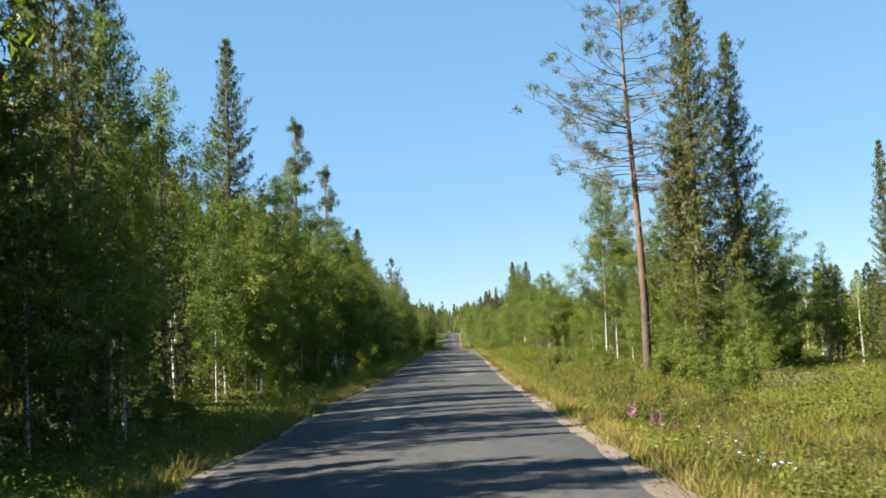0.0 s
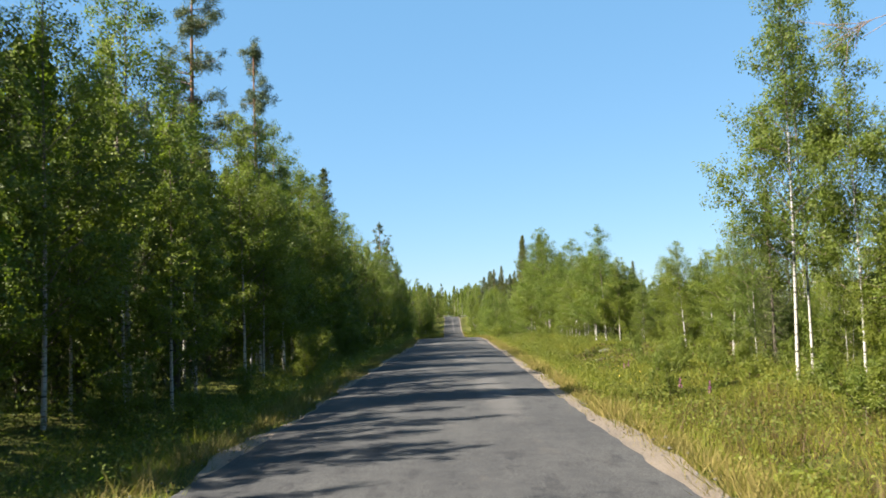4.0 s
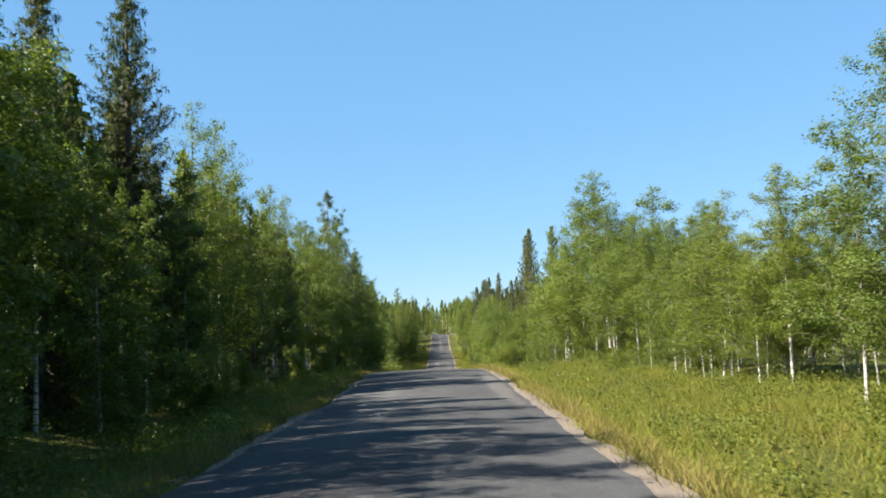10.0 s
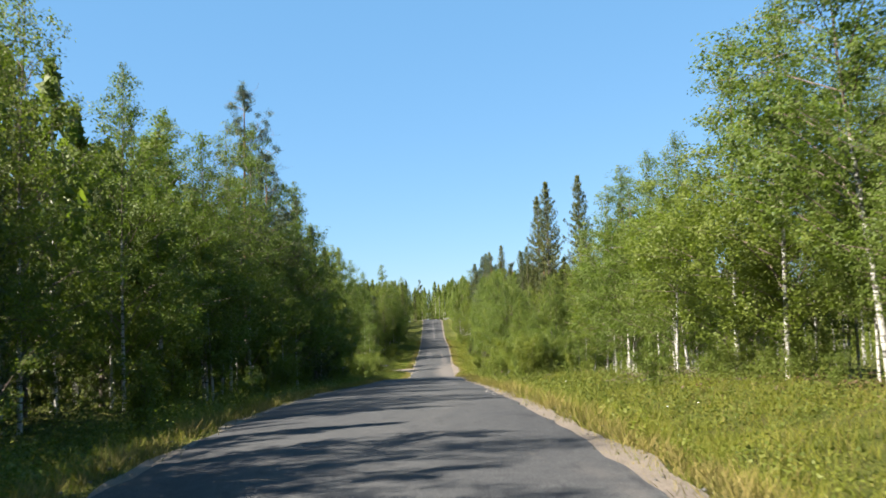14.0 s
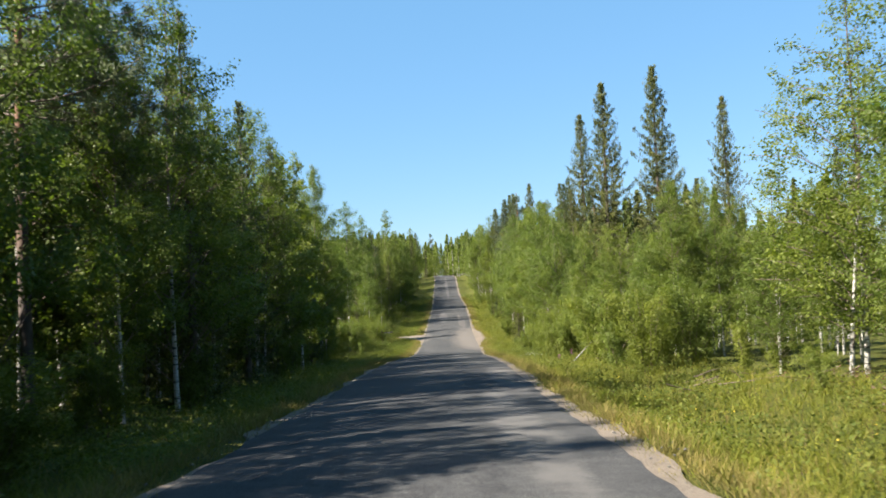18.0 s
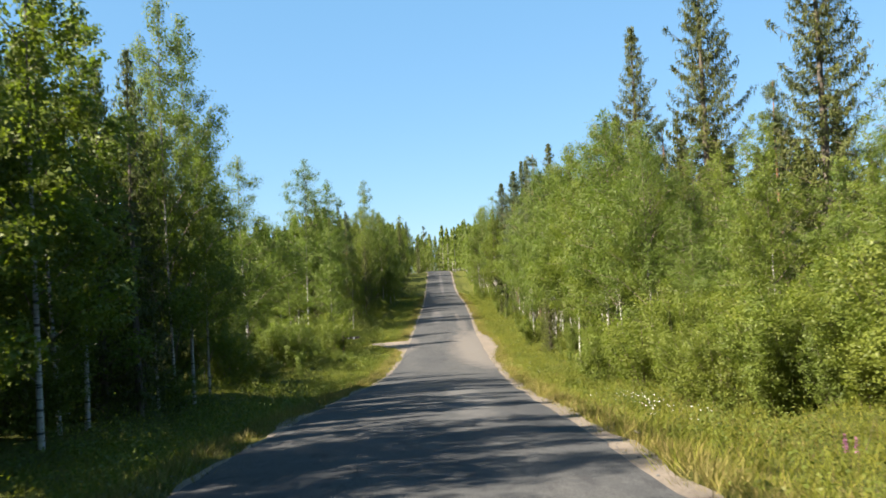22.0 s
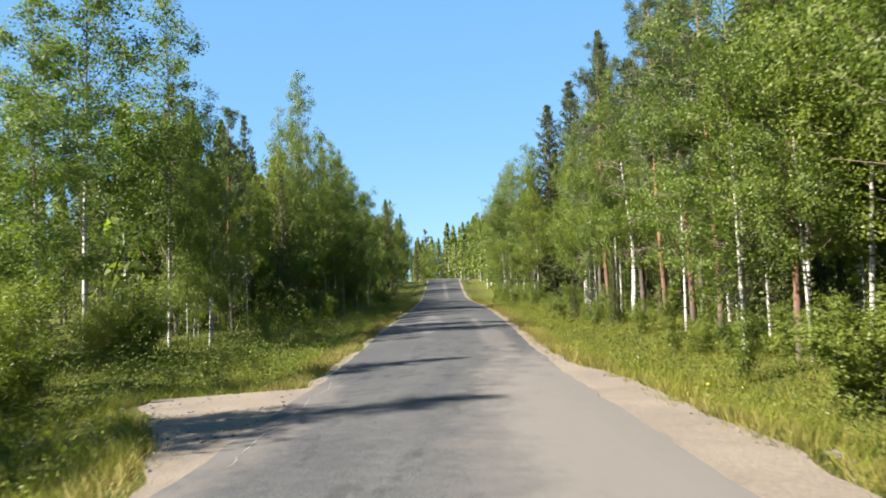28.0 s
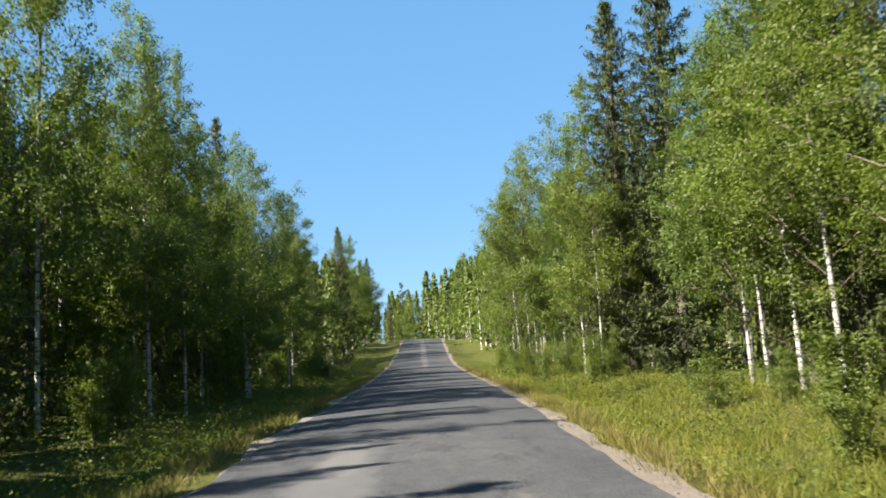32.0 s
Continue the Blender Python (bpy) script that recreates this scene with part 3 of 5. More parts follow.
def pine_meshes(seed, H=15.0, spread=2.3, base=0.42, limbs=48, tufts=9, dead=8, blades=34, size=0.2, girth=0.0088, skin=None):
    rng = np.random.default_rng(seed)
    wood, crown = Heap(), Heap()
    t = np.linspace(0, 1, 12)
    px, py = 0.10 * np.sin(t * 5 + seed), 0.10 * np.cos(t * 4 + seed)
    wood.add(*tube(np.stack([px, py, t * H - 0.25], 1), girth * H * (1.08 - t) ** 0.9 + 0.006, 8))
    for k in range(limbs + dead):
        alive = k < limbs
        h = base + (0.985 - base) * rng.uniform(0, 1) if alive else rng.uniform(base * 0.55, base * 1.25) if spread < 4 else rng.uniform(base * 0.75, base * 1.7)
        q = max(0.0, (h - base) / (1 - base))
        L = (spread * (1 - q) ** 0.75 * (0.6 + 0.4 * min(1, q / 0.3)) * rng.uniform(0.5, 1.15) + 0.15) if alive else spread * rng.uniform(0.3, 0.72)
        a = rng.uniform(0, 2 * np.pi)
        d = np.array([math.cos(a), math.sin(a), 0])
        s = np.linspace(0, 1, 5)[:, None]
        rise = (0.06 + 0.45 * q) if alive else rng.uniform(-0.05, 0.25)
        o = np.array([np.interp(h, t, px), np.interp(h, t, py), h * H - 0.25])
        wig = np.cumsum(rng.normal(0, 0.07, (5, 3)), 0) * (s > 0)
        p = o + wig + d * L * s + np.array([0, 0, 1.0]) * (rise * L * s + (0.09 if alive else -0.15) * L * s ** 3 - (0.05 if alive else 0.03) * L * np.sin(s * 3))
        wood.add(*tube(p, np.linspace(0.03, 0.007, 5) * (0.55 + 0.45 * L / spread) * (1.0 if alive else 0.55), 4), 1)
        if not alive:
            for _ in range(16):
                v_ = rng.uniform(1.2, 3.99)
                j = int(v_)
                at = p[j] + (p[j + 1] - p[j]) * (v_ - j)
                e = at + (d * 0.6 + rng.normal(0, 0.6, 3) - np.array([0, 0, 0.35])) * rng.uniform(0.25, 0.65)
                wood.add(*tube(np.stack([at, (at + e) / 2 + rng.normal(0, 0.05, 3), e]), [0.007, 0.006, 0.003], 3), 1)
            continue
        for _ in range(5 if spread > 3 else 0):
            v_ = rng.uniform(1.0, 3.99)
            j = int(v_)
            at = p[j] + (p[j + 1] - p[j]) * (v_ - j)
            e = at + (d * 0.5 + rng.normal(0, 0.6, 3)) * rng.uniform(0.3, 0.8)
            wood.add(*tube(np.stack([at, (at + e) / 2 + rng.normal(0, 0.05, 3), e]), [0.009, 0.007, 0.003], 3), 1)
        for _ in range(max(3, int(tufts * (0.4 + 0.6 * L / spread)))):
            u = rng.uniform(0.35, 1.03) * 4
            i = min(int(u), 3)
            c = p[i] + (p[i + 1] - p[i]) * (u - i) + rng.normal(0, 0.16 * L * 0.6 + 0.05, 3)
            n = blades * 2
            out = rng.normal(size=(n, 3)) + d * 0.7 + np.array([0, 0, 0.5])
            crown.add(*leaves(rng, c + rng.normal(0, 0.09, (n, 3)), size * 0.85, 0.13, 0.0, out))
    n = 16
    c = np.stack([px[-1] + rng.normal(0, 0.06, n), py[-1] + rng.normal(0, 0.06, n), H - 0.3 - rng.uniform(0, 0.7, n)], 1)
    crown.add(*leaves(rng, c, size, 0.35, 0.0, np.tile([[0.0, 0, 1.0]], (n, 1))))
    return wood.mesh("pine_trunk", [skin or pine_bark, twig_bark], True), crown.mesh("pine_crown", [pine_leaf])


def bush_meshes(seed, H=2.0, stems=8, count=6000, leaf=0.046, spread=0.75):
    """A bush: many stems from one root, each ending in a few lobes of small leaves."""
    rng = np.random.default_rng(seed)
    wood, crown = Heap(), Heap()
    for _ in range(stems):
        a, L = rng.uniform(0, 2 * np.pi), H * rng.uniform(0.5, 1.0)
        d = np.array([math.cos(a), math.sin(a), 0]) * rng.uniform(0.15, 1.0) * spread
        s = np.linspace(0, 1, 5)[:, None]
        p = d * 0.15 + d * s ** 1.4 + np.array([0, 0, 1.0]) * (L * s - 0.1 * L * s ** 3) - np.array([0, 0, 0.1])
        wood.add(*tube(p, np.linspace(0.012, 0.004, 5), 3))
        n = count / stems
        for u, w in ((0.95, 0.24), (0.75, 0.28), (0.52, 0.28), (0.25, 0.2)):
            mid = np.array([np.interp(u * 4, np.arange(5), p[:, i]) for i in range(3)]) + rng.normal(0, 0.10, 3) * spread
            r = H * np.array([0.15, 0.12, 0.11]) * (1.25 - 0.45 * u) * rng.uniform(0.75, 1.25)
            mid[2] = max(mid[2], r[0] * 0.7)
            crown.add(*clump_lobe(rng, n * w, mid, p[4] - p[2], r, leaf, 0.0, 14, 0.065))
    return wood.mesh("bush_stems", [twig_bark], True), crown.mesh("bush_foliage", [bush_leaf])


def plant(name, meshes, parts, label, category, group):
    """A top-level plant at the origin, to be copied about."""
    top = new(name)
    tagged(top, label, category, group)
    for pn, me in zip(parts, meshes):
        part(pn, me, top)
    return top


TP = ("trunk", "crown")
KINDS = {
    "birch": [plant("birch_tree", birch_meshes(s, **kw), TP, "young silver birch with white bark and full green summer crown", "tree", "birches along the road") for s, kw in ((1, dict(base=0.15, spread=2.4)), (2, dict(base=0.16, spread=2.1, limbs=50)), (3, dict(base=0.17, spread=2.8)), (4, dict(twin=True, spread=2.4)), (5, dict(base=0.08, spread=2.6, limbs=40)), (9, dict(base=0.1, spread=2.3, twin=True)))],
    "birch_low": [plant("birch_tree", birch_meshes(s, count=15000, leaf=0.085, limbs=28, sides=5, **kw), TP, "young birch with dense green crown among other birches", "tree", "birches along the road") for s, kw in ((6, dict(base=0.07)), (7, dict(spread=1.8)), (8, dict(base=0.1, spread=2.2)))],
    "tall_birch": [plant("birch_tree", birch_meshes(s, H=10.0, **kw), TP, "tall slender birch with long bare white trunk", "tree", "birches along the road") for s, kw in ((11, dict(base=0.26, spread=2.0, count=27000, girth=0.0048)), (12, dict(base=0.2, spread=1.8, count=27000, girth=0.0042)), (13, dict(base=0.28, spread=2.0, count=27000, droop=0.32, girth=0.0052)))],
    "spruce": [plant("spruce_tree", spruce_meshes(s, **kw), TP, "dark green Norway spruce with drooping branches", "tree", "spruces along the road") for s, kw in ((21, dict(spread=2.2)), (22, dict(spread=1.8)), (23, dict(spread=2.0, base=0.1)))],
    "broad_pine": [plant("pine_tree", pine_meshes(35, spread=4.9, base=0.47, limbs=64, tufts=6, dead=32, blades=28, size=0.2, girth=0.0095), TP, "old Scots pine with orange trunk, wide crown and dead lower branches", "tree", "pines along the road"), plant("pine_tree", pine_meshes(36, spread=3.2, base=0.34, limbs=80, tufts=9, dead=3, blades=32, size=0.22), TP, "full-crowned Scots pine rising over the birches", "tree", "pines along the road")],
    "spruce_low": [plant("spruce_tree", spruce_meshes(s, spread=2.2, levels=34, arms=6, fronds=40, size=0.3), TP, "dark spruce standing among birches in the wood", "tree", "spruces along the road") for s in (25, 26)],
    "pine": [plant("pine_tree", pine_meshes(s, **kw), TP, "Scots pine with reddish upper trunk and bluish needles", "tree", "pines along the road") for s, kw in ((31, dict(skin=slender_pine_bark, girth=0.0075)), (32, dict(spread=2.2, base=0.3, limbs=60)), (33, dict(spread=2.0, base=0.22, limbs=70)))],
    "bush": [plant("bush", bush_meshes(s, **kw), ("stem", "foliage"), "leafy green willow and birch bush on the verge", "bush", "bushes along the road") for s, kw in ((41, {}), (42, dict(spread=1.0, count=7000)), (43, dict(spread=0.5, stems=5, count=4200)))],
    "thicket": [plant("bush", bush_meshes(s, H=3.2, stems=14, count=20000, leaf=0.044, spread=1.15), ("stem", "foliage"), "tall leafy willow thicket with sunlit leaves", "bush", "bushes along the road") for s in (46, 47)],
}
NOMINAL = {"birch": 10.0, "birch_low": 10.0, "broad_pine": 15.0, "spruce_low": 15.0, "tall_birch": 10.0, "spruce": 15.0, "pine": 15.0, "bush": 2.0, "thicket": 3.2}
first_use = {id(o): True for v in KINDS.values() for o in v}
placer = random.Random(7)
TAKEN = []


def set_tree(kind, x, y, h, which=None, wide=1.0):
    src = KINDS[kind][placer.randrange(len(KINDS[kind])) if which is None else which]
    s = h / NOMINAL[kind]
    w = s * wide * placer.uniform(0.92, 1.1)
    m = Matrix.Translation((x, y, float(land_z(x, y)))) @ Matrix.Rotation(placer.uniform(0, 6.28), 4, "Z") @ Matrix.Diagonal((w, w, s, 1))
    TAKEN.append((x, y))
    if first_use[id(src)]:
        first_use[id(src)] = False
        src.matrix_basis = m
        return src
    c = copy_thing(src, Matrix.Identity(4))
    c.matrix_basis = m
    return c


def free(x, y, gap):
    return all((x - a) ** 2 + (y - b) ** 2 > gap * gap for a, b in TAKEN)


B, T, S, P, F, W, D = "birch", "tall_birch", "spruce", "pine", "birch_low", "broad_pine", "spruce_low"
LEFT_A = [(S, -7.9, 14.4, 13.5), (S, -8.3, 22.5, 13), (D, -7.4, 24.6, 7.8), (D, -9.2, 29, 9), (D, -9.3, 33.5, 9), (F, -7.2, 33.5, 7.6), (F, -7.4, 37.5, 8), (D, -7.6, 18.2, 9.5), (B, -7.5, 21, 9.6), (B, -8, 27.7, 10.5), (S, -9.3, 41, 15.9), (P, -9.2, 59.6, 16.3), (P, -8, 65, 14.2), (B, -7.5, 42.4, 9.8), (B, -8, 48.6, 11.6), (B, -7.2, 63.3, 10.3), (B, -7, 69, 9.5), (B, -6.5, 55, 8.8), (B, -7, 60, 9.9), (B, -7.6, 70.8, 10.3)]
LEFT_B = [(B, -7, 72.6, 9.5), (B, -7.5, 75.2, 10.2), (B, -7.5, 78, 9.8), (S, -7.5, 81, 9.4), (S, -7.9, 82.2, 8.6), (F, -6.6, 83.5, 5.8), (F, -6.8, 86, 5.8), (F, -7.7, 85, 6.4), (S, -8.1, 88.5, 12.5), (S, -8.6, 89.8, 10.5), (B, -7.3, 93, 10), (B, -7, 95, 8.7), (B, -7.8, 97.6, 10.4), (B, -7.2, 107, 9.6), (B, -9, 106.5, 8.8), (B, -7, 109, 9.5), (B, -6.6, 113.9, 8.7), (B, -7, 118.6, 8.7), (B, -7, 124, 9.7), (W, -7.6, 135.2, 14.5), (W, -7.0, 137.4, 11.8), (B, -7.2, 129, 11.4), (B, -6.9, 131.4, 12), (B, -6.2, 136.2, 8.5), (B, -6, 139.5, 11)]
LEFT_C = [(B, -8, 123.4, 10.4), (B, -7.5, 126, 10.2), (B, -7.5, 143, 10.4), (B, -7, 145.5, 10.2), (B, -6.5, 152, 10.6), (B, -7, 155, 11.1), (B, -6.5, 171, 11.8), (B, -6.9, 174.5, 12.5), (B, -7.4, 172.5, 11.2), (B, -6.9, 176.5, 9.6)]
LEFT_D = [(B, -16, 219, 11.8), (B, -8.6, 181.5, 6.6), (B, -8.8, 184.6, 5.4), (B, -8.3, 187.6, 4.2), (B, -10.2, 183, 6), (B, -11.2, 205, 13.2), (B, -12.5, 199, 7.5), (B, -12, 190, 6.4), (B, -12.8, 194.5, 7.2), (B, -15.5, 201, 8.2), (B, -14, 186, 6), (B, -13.6, 208, 8.5), (B, -12.2, 211, 6), (W, -34.6, 264, 23.2), (B, -10.5, 218, 7.2), (B, -12, 223, 7.8), (T, -10.2, 226, 15.2), (T, -8.7, 230.2, 13.9), (T, -6.9, 214.9, 8.8), (B, -8.6, 232.4, 8), (B, -17, 232, 8.2), (B, -14, 229, 8.8), (B, -6.5, 227.7, 9.2), (B, -6.4, 246, 12), (B, -8.6, 234, 6.5), (P, -7.5, 235.4, 9.8), (B, -7.4, 238, 8), (B, -6.5, 242.5, 11.2), (B, -5.2, 254.5, 11.2), (B, -5, 257.4, 11.3), (B, -6, 256, 12.2), (S, -6.4, 259.5, 11.6), (B, -5, 267, 11), (S, -6.2, 268.3, 11.8), (B, -6.5, 273, 12.2), (B, -5, 278.8, 10.6)]
LEFT_E = [(B, -6.9, 251.6, 15.3), (B, -5.6, 262, 10.5), (B, -6.5, 279.5, 13), (B, -6, 291.4, 11.9), (S, -5, 313, 12.4), (B, -5, 318, 12.4), (B, -5.9, 338, 13.6), (S, -5, 360, 12), (B, -5, 368, 12), (P, -1.5, 430, 16.4), (B, 9.2, 382.8, 13.1), (B, 6.5, 381, 9.5), (B, 4.6, 385, 9.8), (S, 2.8, 384, 9.5), (B, 1.0, 388, 9.5), (B, -0.8, 392, 9.6), (S, 3.6, 390, 10.5), (S, -3.2, 393, 10)]
RIGHT_A = [(W, 7.25, 34.8, 15.2), (S, 9.1, 33.3, 14.6), (S, 11.1, 35, 13.2), (S, 9.5, 36.5, 9.5), (B, 11.6, 37, 6.5), (B, 9.2, 39, 5), (B, 10.2, 42, 5.2), (B, 10.6, 46.5, 5), (T, 7.8, 46.5, 9.8), (T, 8.9, 45.5, 9.2), (T, 8.5, 47.4, 10.2), (B, 7.9, 36.6, 5.4), (B, 9.9, 31, 4), (B, 7.9, 31.2, 4), (B, 10.6, 44, 8.8), (B, 11.6, 47.2, 8.2), (P, 10.4, 40.5, 11), (D, 9.6, 53, 5.2), (D, 11.2, 56, 5), (B, 14, 40.5, 7.7), (S, 13, 27.4, 7.1), (B, 12, 93, 5.2), (S, 20, 125, 8), (B, 9, 107.6, 9.8), (B, 8.9, 78.3, 7), (B, 8.6, 80, 5.5), (B, 9.4, 76.8, 5), (B, 9.8, 77.6, 4.8), (B, 11, 105.5, 8.4), (B, 10, 65, 4.7), (B, 11, 64.3, 4.1), (B, 10, 58.5, 5.1), (P, 12, 60, 6.3), (S, 22, 118, 7), (S, 22.6, 119.6, 6.4)]
RIGHT_B = [(B, 10, 93, 6), (B, 9.5, 86, 5.8), (B, 10.5, 79.6, 4.2), (B, 9, 116, 9.8), (B, 9, 91.3, 5.4), (B, 8.9, 89, 5.7), (B, 9, 87, 4), (B, 9.2, 113, 9.6), (B, 9, 99.4, 5.8), (B, 9.3, 96.8, 5.6), (B, 9.3, 103, 6.6), (B, 12.4, 103, 7.2), (B, 13.5, 108, 7.6), (B, 9, 122, 7.7), (B, 9, 128.4, 8.1), (B, 10, 138, 9.8), (B, 9.2, 130.5, 9.2), (T, 9.5, 126.6, 8.8), (T, 8.5, 120.3, 7.9), (B, 11.5, 152, 6)]
RIGHT_C = [(B, 8.0, 182, 10.7), (B, 8.4, 185.5, 11), (B, 8.2, 195, 11.6), (B, 8.6, 198.6, 12), (B, 8.0, 203, 11.6), (S, 7.4, 201, 5.5), (S, 8.0, 205.5, 2.6), (S, 7.7, 203.3, 2.3), (S, 7.5, 234.2, 3.4), (S, 7.9, 231.6, 2.8), (S, 7.2, 237.5, 2.2), (S, 13.8, 189, 20.6), (S, 15.8, 180.6, 19.4), (S, 15.5, 211, 21.9), (S, 22, 193.5, 13.2), (S, 18.3, 173.7, 15.2), (S, 28, 180.4, 13), (S, 18, 163.3, 7), (B, 9, 181.5, 10), (B, 8.2, 177.8, 9), (B, 9, 192, 10.6), (B, 8.6, 188.6, 11.4), (B, 9, 200.8, 11.8), (P, 19, 194, 14.2), (S, 13, 240.4, 17.2), (S, 11.4, 263.6, 16.5)]
RIGHT_D = [(T, 9.6, 217.2, 12.4), (T, 9.8, 214.5, 12), (T, 9.7, 212.4, 12.6), (T, 8.6, 208.6, 12), (P, 9.0, 216, 12.2), (P, 9.3, 223, 12.4), (P, 9.3, 226, 12.2), (P, 9.2, 229, 12.6), (P, 9.1, 239.4, 13.5), (T, 8.8, 242.9, 10), (S, 11, 223.5, 13), (S, 11, 271, 12.5), (S, 10, 265.8, 15.1), (S, 11, 249, 16.3), (P, 11, 237, 15.8), (B, 9, 302, 14), (T, 8.6, 224, 11.6), (S, 12, 254, 16.8), (T, 8.5, 264.5, 12), (B, 9.8, 281.5, 14.8), (B, 8, 283, 13.6), (B, 8, 289, 13), (B, 8, 351, 11.5), (B, 8.8, 286, 13.2), (B, 10.0, 248, 11), (B, 10.4, 251, 11.8), (B, 10.3, 254, 10.4), (B, 9, 372, 13)]
for group in (LEFT_A, LEFT_B, LEFT_C, LEFT_D, LEFT_E, RIGHT_A, RIGHT_B, RIGHT_C, RIGHT_D):
    for kind, x, y, h in group:
        set_tree(kind, x, y, h, which=int(x < 0) if kind == W else (1 + int(y) % 2 if kind == P and -20 < x < 0 else 0 if kind == S and x < 0 or kind == P and x > 0 and y > 200 else None), wide=(0.72 if x < 0 and 165 < y < 180 else 0.8 if x < 0 and 224 < y < 262 else 1.3 if x > 0 and y < 150 or 200 < y < 225 and x < 0 else 1.4 if -16 < x < -11 and y < 236 else 1.0) if kind == B else 0.85 if kind == T and y < 60 else 1.1 if kind == T and x < 0 else 1.35 if kind == S and x < 0 and (y < 18 or 76 < y < 100) or kind == S and x > 0 and 258 < y < 268 else 1.0)


def fill(y0, y1, x0, x1, count, kinds, h0, h1, gap=1.2):
    """Scatter further trees over a stretch of one side; x is reckoned from the world's axis."""
    made = 0
    for _ in range(count * 6):
        if made >= count:
            break
        y, x = placer.uniform(y0, y1), placer.uniform(x0, x1)
        if free(x, y, gap):
            set_tree(placer.choice(kinds), x, y, placer.uniform(h0, h1))
            made += 1


# the dense wood on the sunny side
fill(-14, 13, -10.5, -6.0, 32, [D], 9.5, 12.5, 0.95)
fill(13, 26, -9.5, -6.8, 5, [D], 7, 8.5)
fill(44, 176, -11, -8.2, 40, [D], 5.8, 7.6, 1.0)
fill(14, 44, -9.5, -6.4, 10, [F, B, B], 6.5, 8.6)
fill(44, 70, -9.0, -6.2, 18, [F, F, F, D], 6.5, 8.8)
fill(40, 70, -13, -9.5, 8, [D, D, P], 9, 12)
fill(70, 135, -9.0, -6.1, 30, [F, F, F, D], 6.0, 8.4)
fill(70, 135, -13, -9.5, 10, [D, D, P], 8.5, 10.5)
fill(135, 176, -9.0, -6, 24, [F, F, F, D], 8.4, 11)
fill(138, 178, -13, -9, 18, [D], 9, 11)
fill(238, 250, -19, -12, 8, [D, F], 8, 10)
fill(166, 186, -16, -9, 18, [D, D, F], 9, 11.5)
fill(184, 206, -17.5, -10.8, 12, [F], 5.5, 7.8)
fill(238, 300, -9.0, -5.4, 26, [F, F, F, D], 7, 9.8)
fill(236, 300, -13, -9.2, 18, [D], 10.5, 12.5)
fill(300, 362, -9.5, -4.8, 6, [D], 8.5, 11)
# the open side: young trees, then birch rows, then tall mixed wood
fill(36, 64, 9.0, 15, 12, [B], 3.4, 5.4)
fill(69, 84, 9.6, 17, 12, [B], 3.8, 5.2)
fill(84, 100, 8.5, 13, 12, [B], 4.0, 5.4)
fill(104, 118, 8.6, 13, 13, [B], 6.0, 8.2)
fill(118, 150, 8.8, 14, 16, [B], 4.6, 6.6)
fill(148, 178, 8.0, 11, 18, [B], 4.8, 6.8, 1.0)
fill(150, 176, 11, 14, 8, [F], 4.6, 5.6)
fill(176, 200, 8.6, 13, 12, [B], 7, 9.5)
fill(211, 240, 7.8, 12, 16, [T, B, P], 9.5, 12, 0.9)
fill(224, 242, 8.4, 12, 8, [P, B], 10.5, 12.5)
fill(196, 212, 8.8, 12.5, 9, [B, T], 10, 12.2, 0.9)
fill(198, 245, 12, 17, 12, [P, D], 13, 15.5)
fill(240, 262, 10.2, 13, 5, [B, T, B], 8, 11.5)
fill(268, 300, 8.4, 12, 9, [B, T, B], 8, 11.5)
fill(240, 300, 12, 17, 10, [D, P], 11, 15)
fill(300, 362, 7.6, 12, 6, [D], 8, 11)


def fill_bushes(y0, y1, x0, x1, count, h0, h1):
    for _ in range(count):
        y, x = placer.uniform(y0, y1), placer.uniform(x0, x1)
        h = placer.uniform(h0, h1)
        set_tree("bush" if h < 2.0 else "thicket", x, y, h, wide=placer.uniform(0.85, 1.3))


fill_bushes(6, 176, -7.0, -5.0, 44, 0.9, 2.2)
fill_bushes(178, 226, -13, -5.6, 50, 1.4, 3.3)
fill_bushes(193, 203, -5.4, -3.9, 9, 0.6, 1.1)
fill_bushes(226, 300, -5.6, -4.2, 18, 0.9, 2.2)
fill_bushes(22, 75, 9.5, 20, 24, 1.2, 3.0)
fill_bushes(20, 58, 5.0, 8.5, 26, 0.5, 1.2)
fill_bushes(23, 36, 6.4, 10.5, 14, 0.8, 2.0)
fill_bushes(33, 62, 7.6, 13, 16, 1.0, 2.4)
fill_bushes(44, 64, 6.6, 9.5, 14, 0.6, 1.2)
fill_bushes(68, 82, 8.6, 14, 16, 1.2, 2.3)
fill_bushes(82, 150, 6.5, 10, 16, 0.7, 1.7)
fill_bushes(98, 120, 8.2, 11, 14, 0.9, 1.8)
fill_bushes(140, 178, 6.2, 10, 30, 1.5, 3.4)
fill_bushes(197, 209, -9.0, -5.7, 18, 1.0, 1.9)
fill_bushes(198.5, 201, -6.0, -4.6, 5, 0.45, 0.7)
fill_bushes(152, 182, 7.5, 11, 14, 1.6, 2.9)
fill_bushes(160, 181, 6.2, 8.2, 18, 1.4, 2.7)
fill_bushes(178, 202, 7.4, 9.2, 22, 1.1, 2.3)
fill_bushes(202, 300, 7.0, 9, 30, 0.9, 2.1)
for v in KINDS.values():
    for o in v:
        if first_use[id(o)]:
            o.matrix_basis = Matrix.Translation((-15, 20, float(land_z(-15, 20))))

# ---- woods further in: too many to count ----


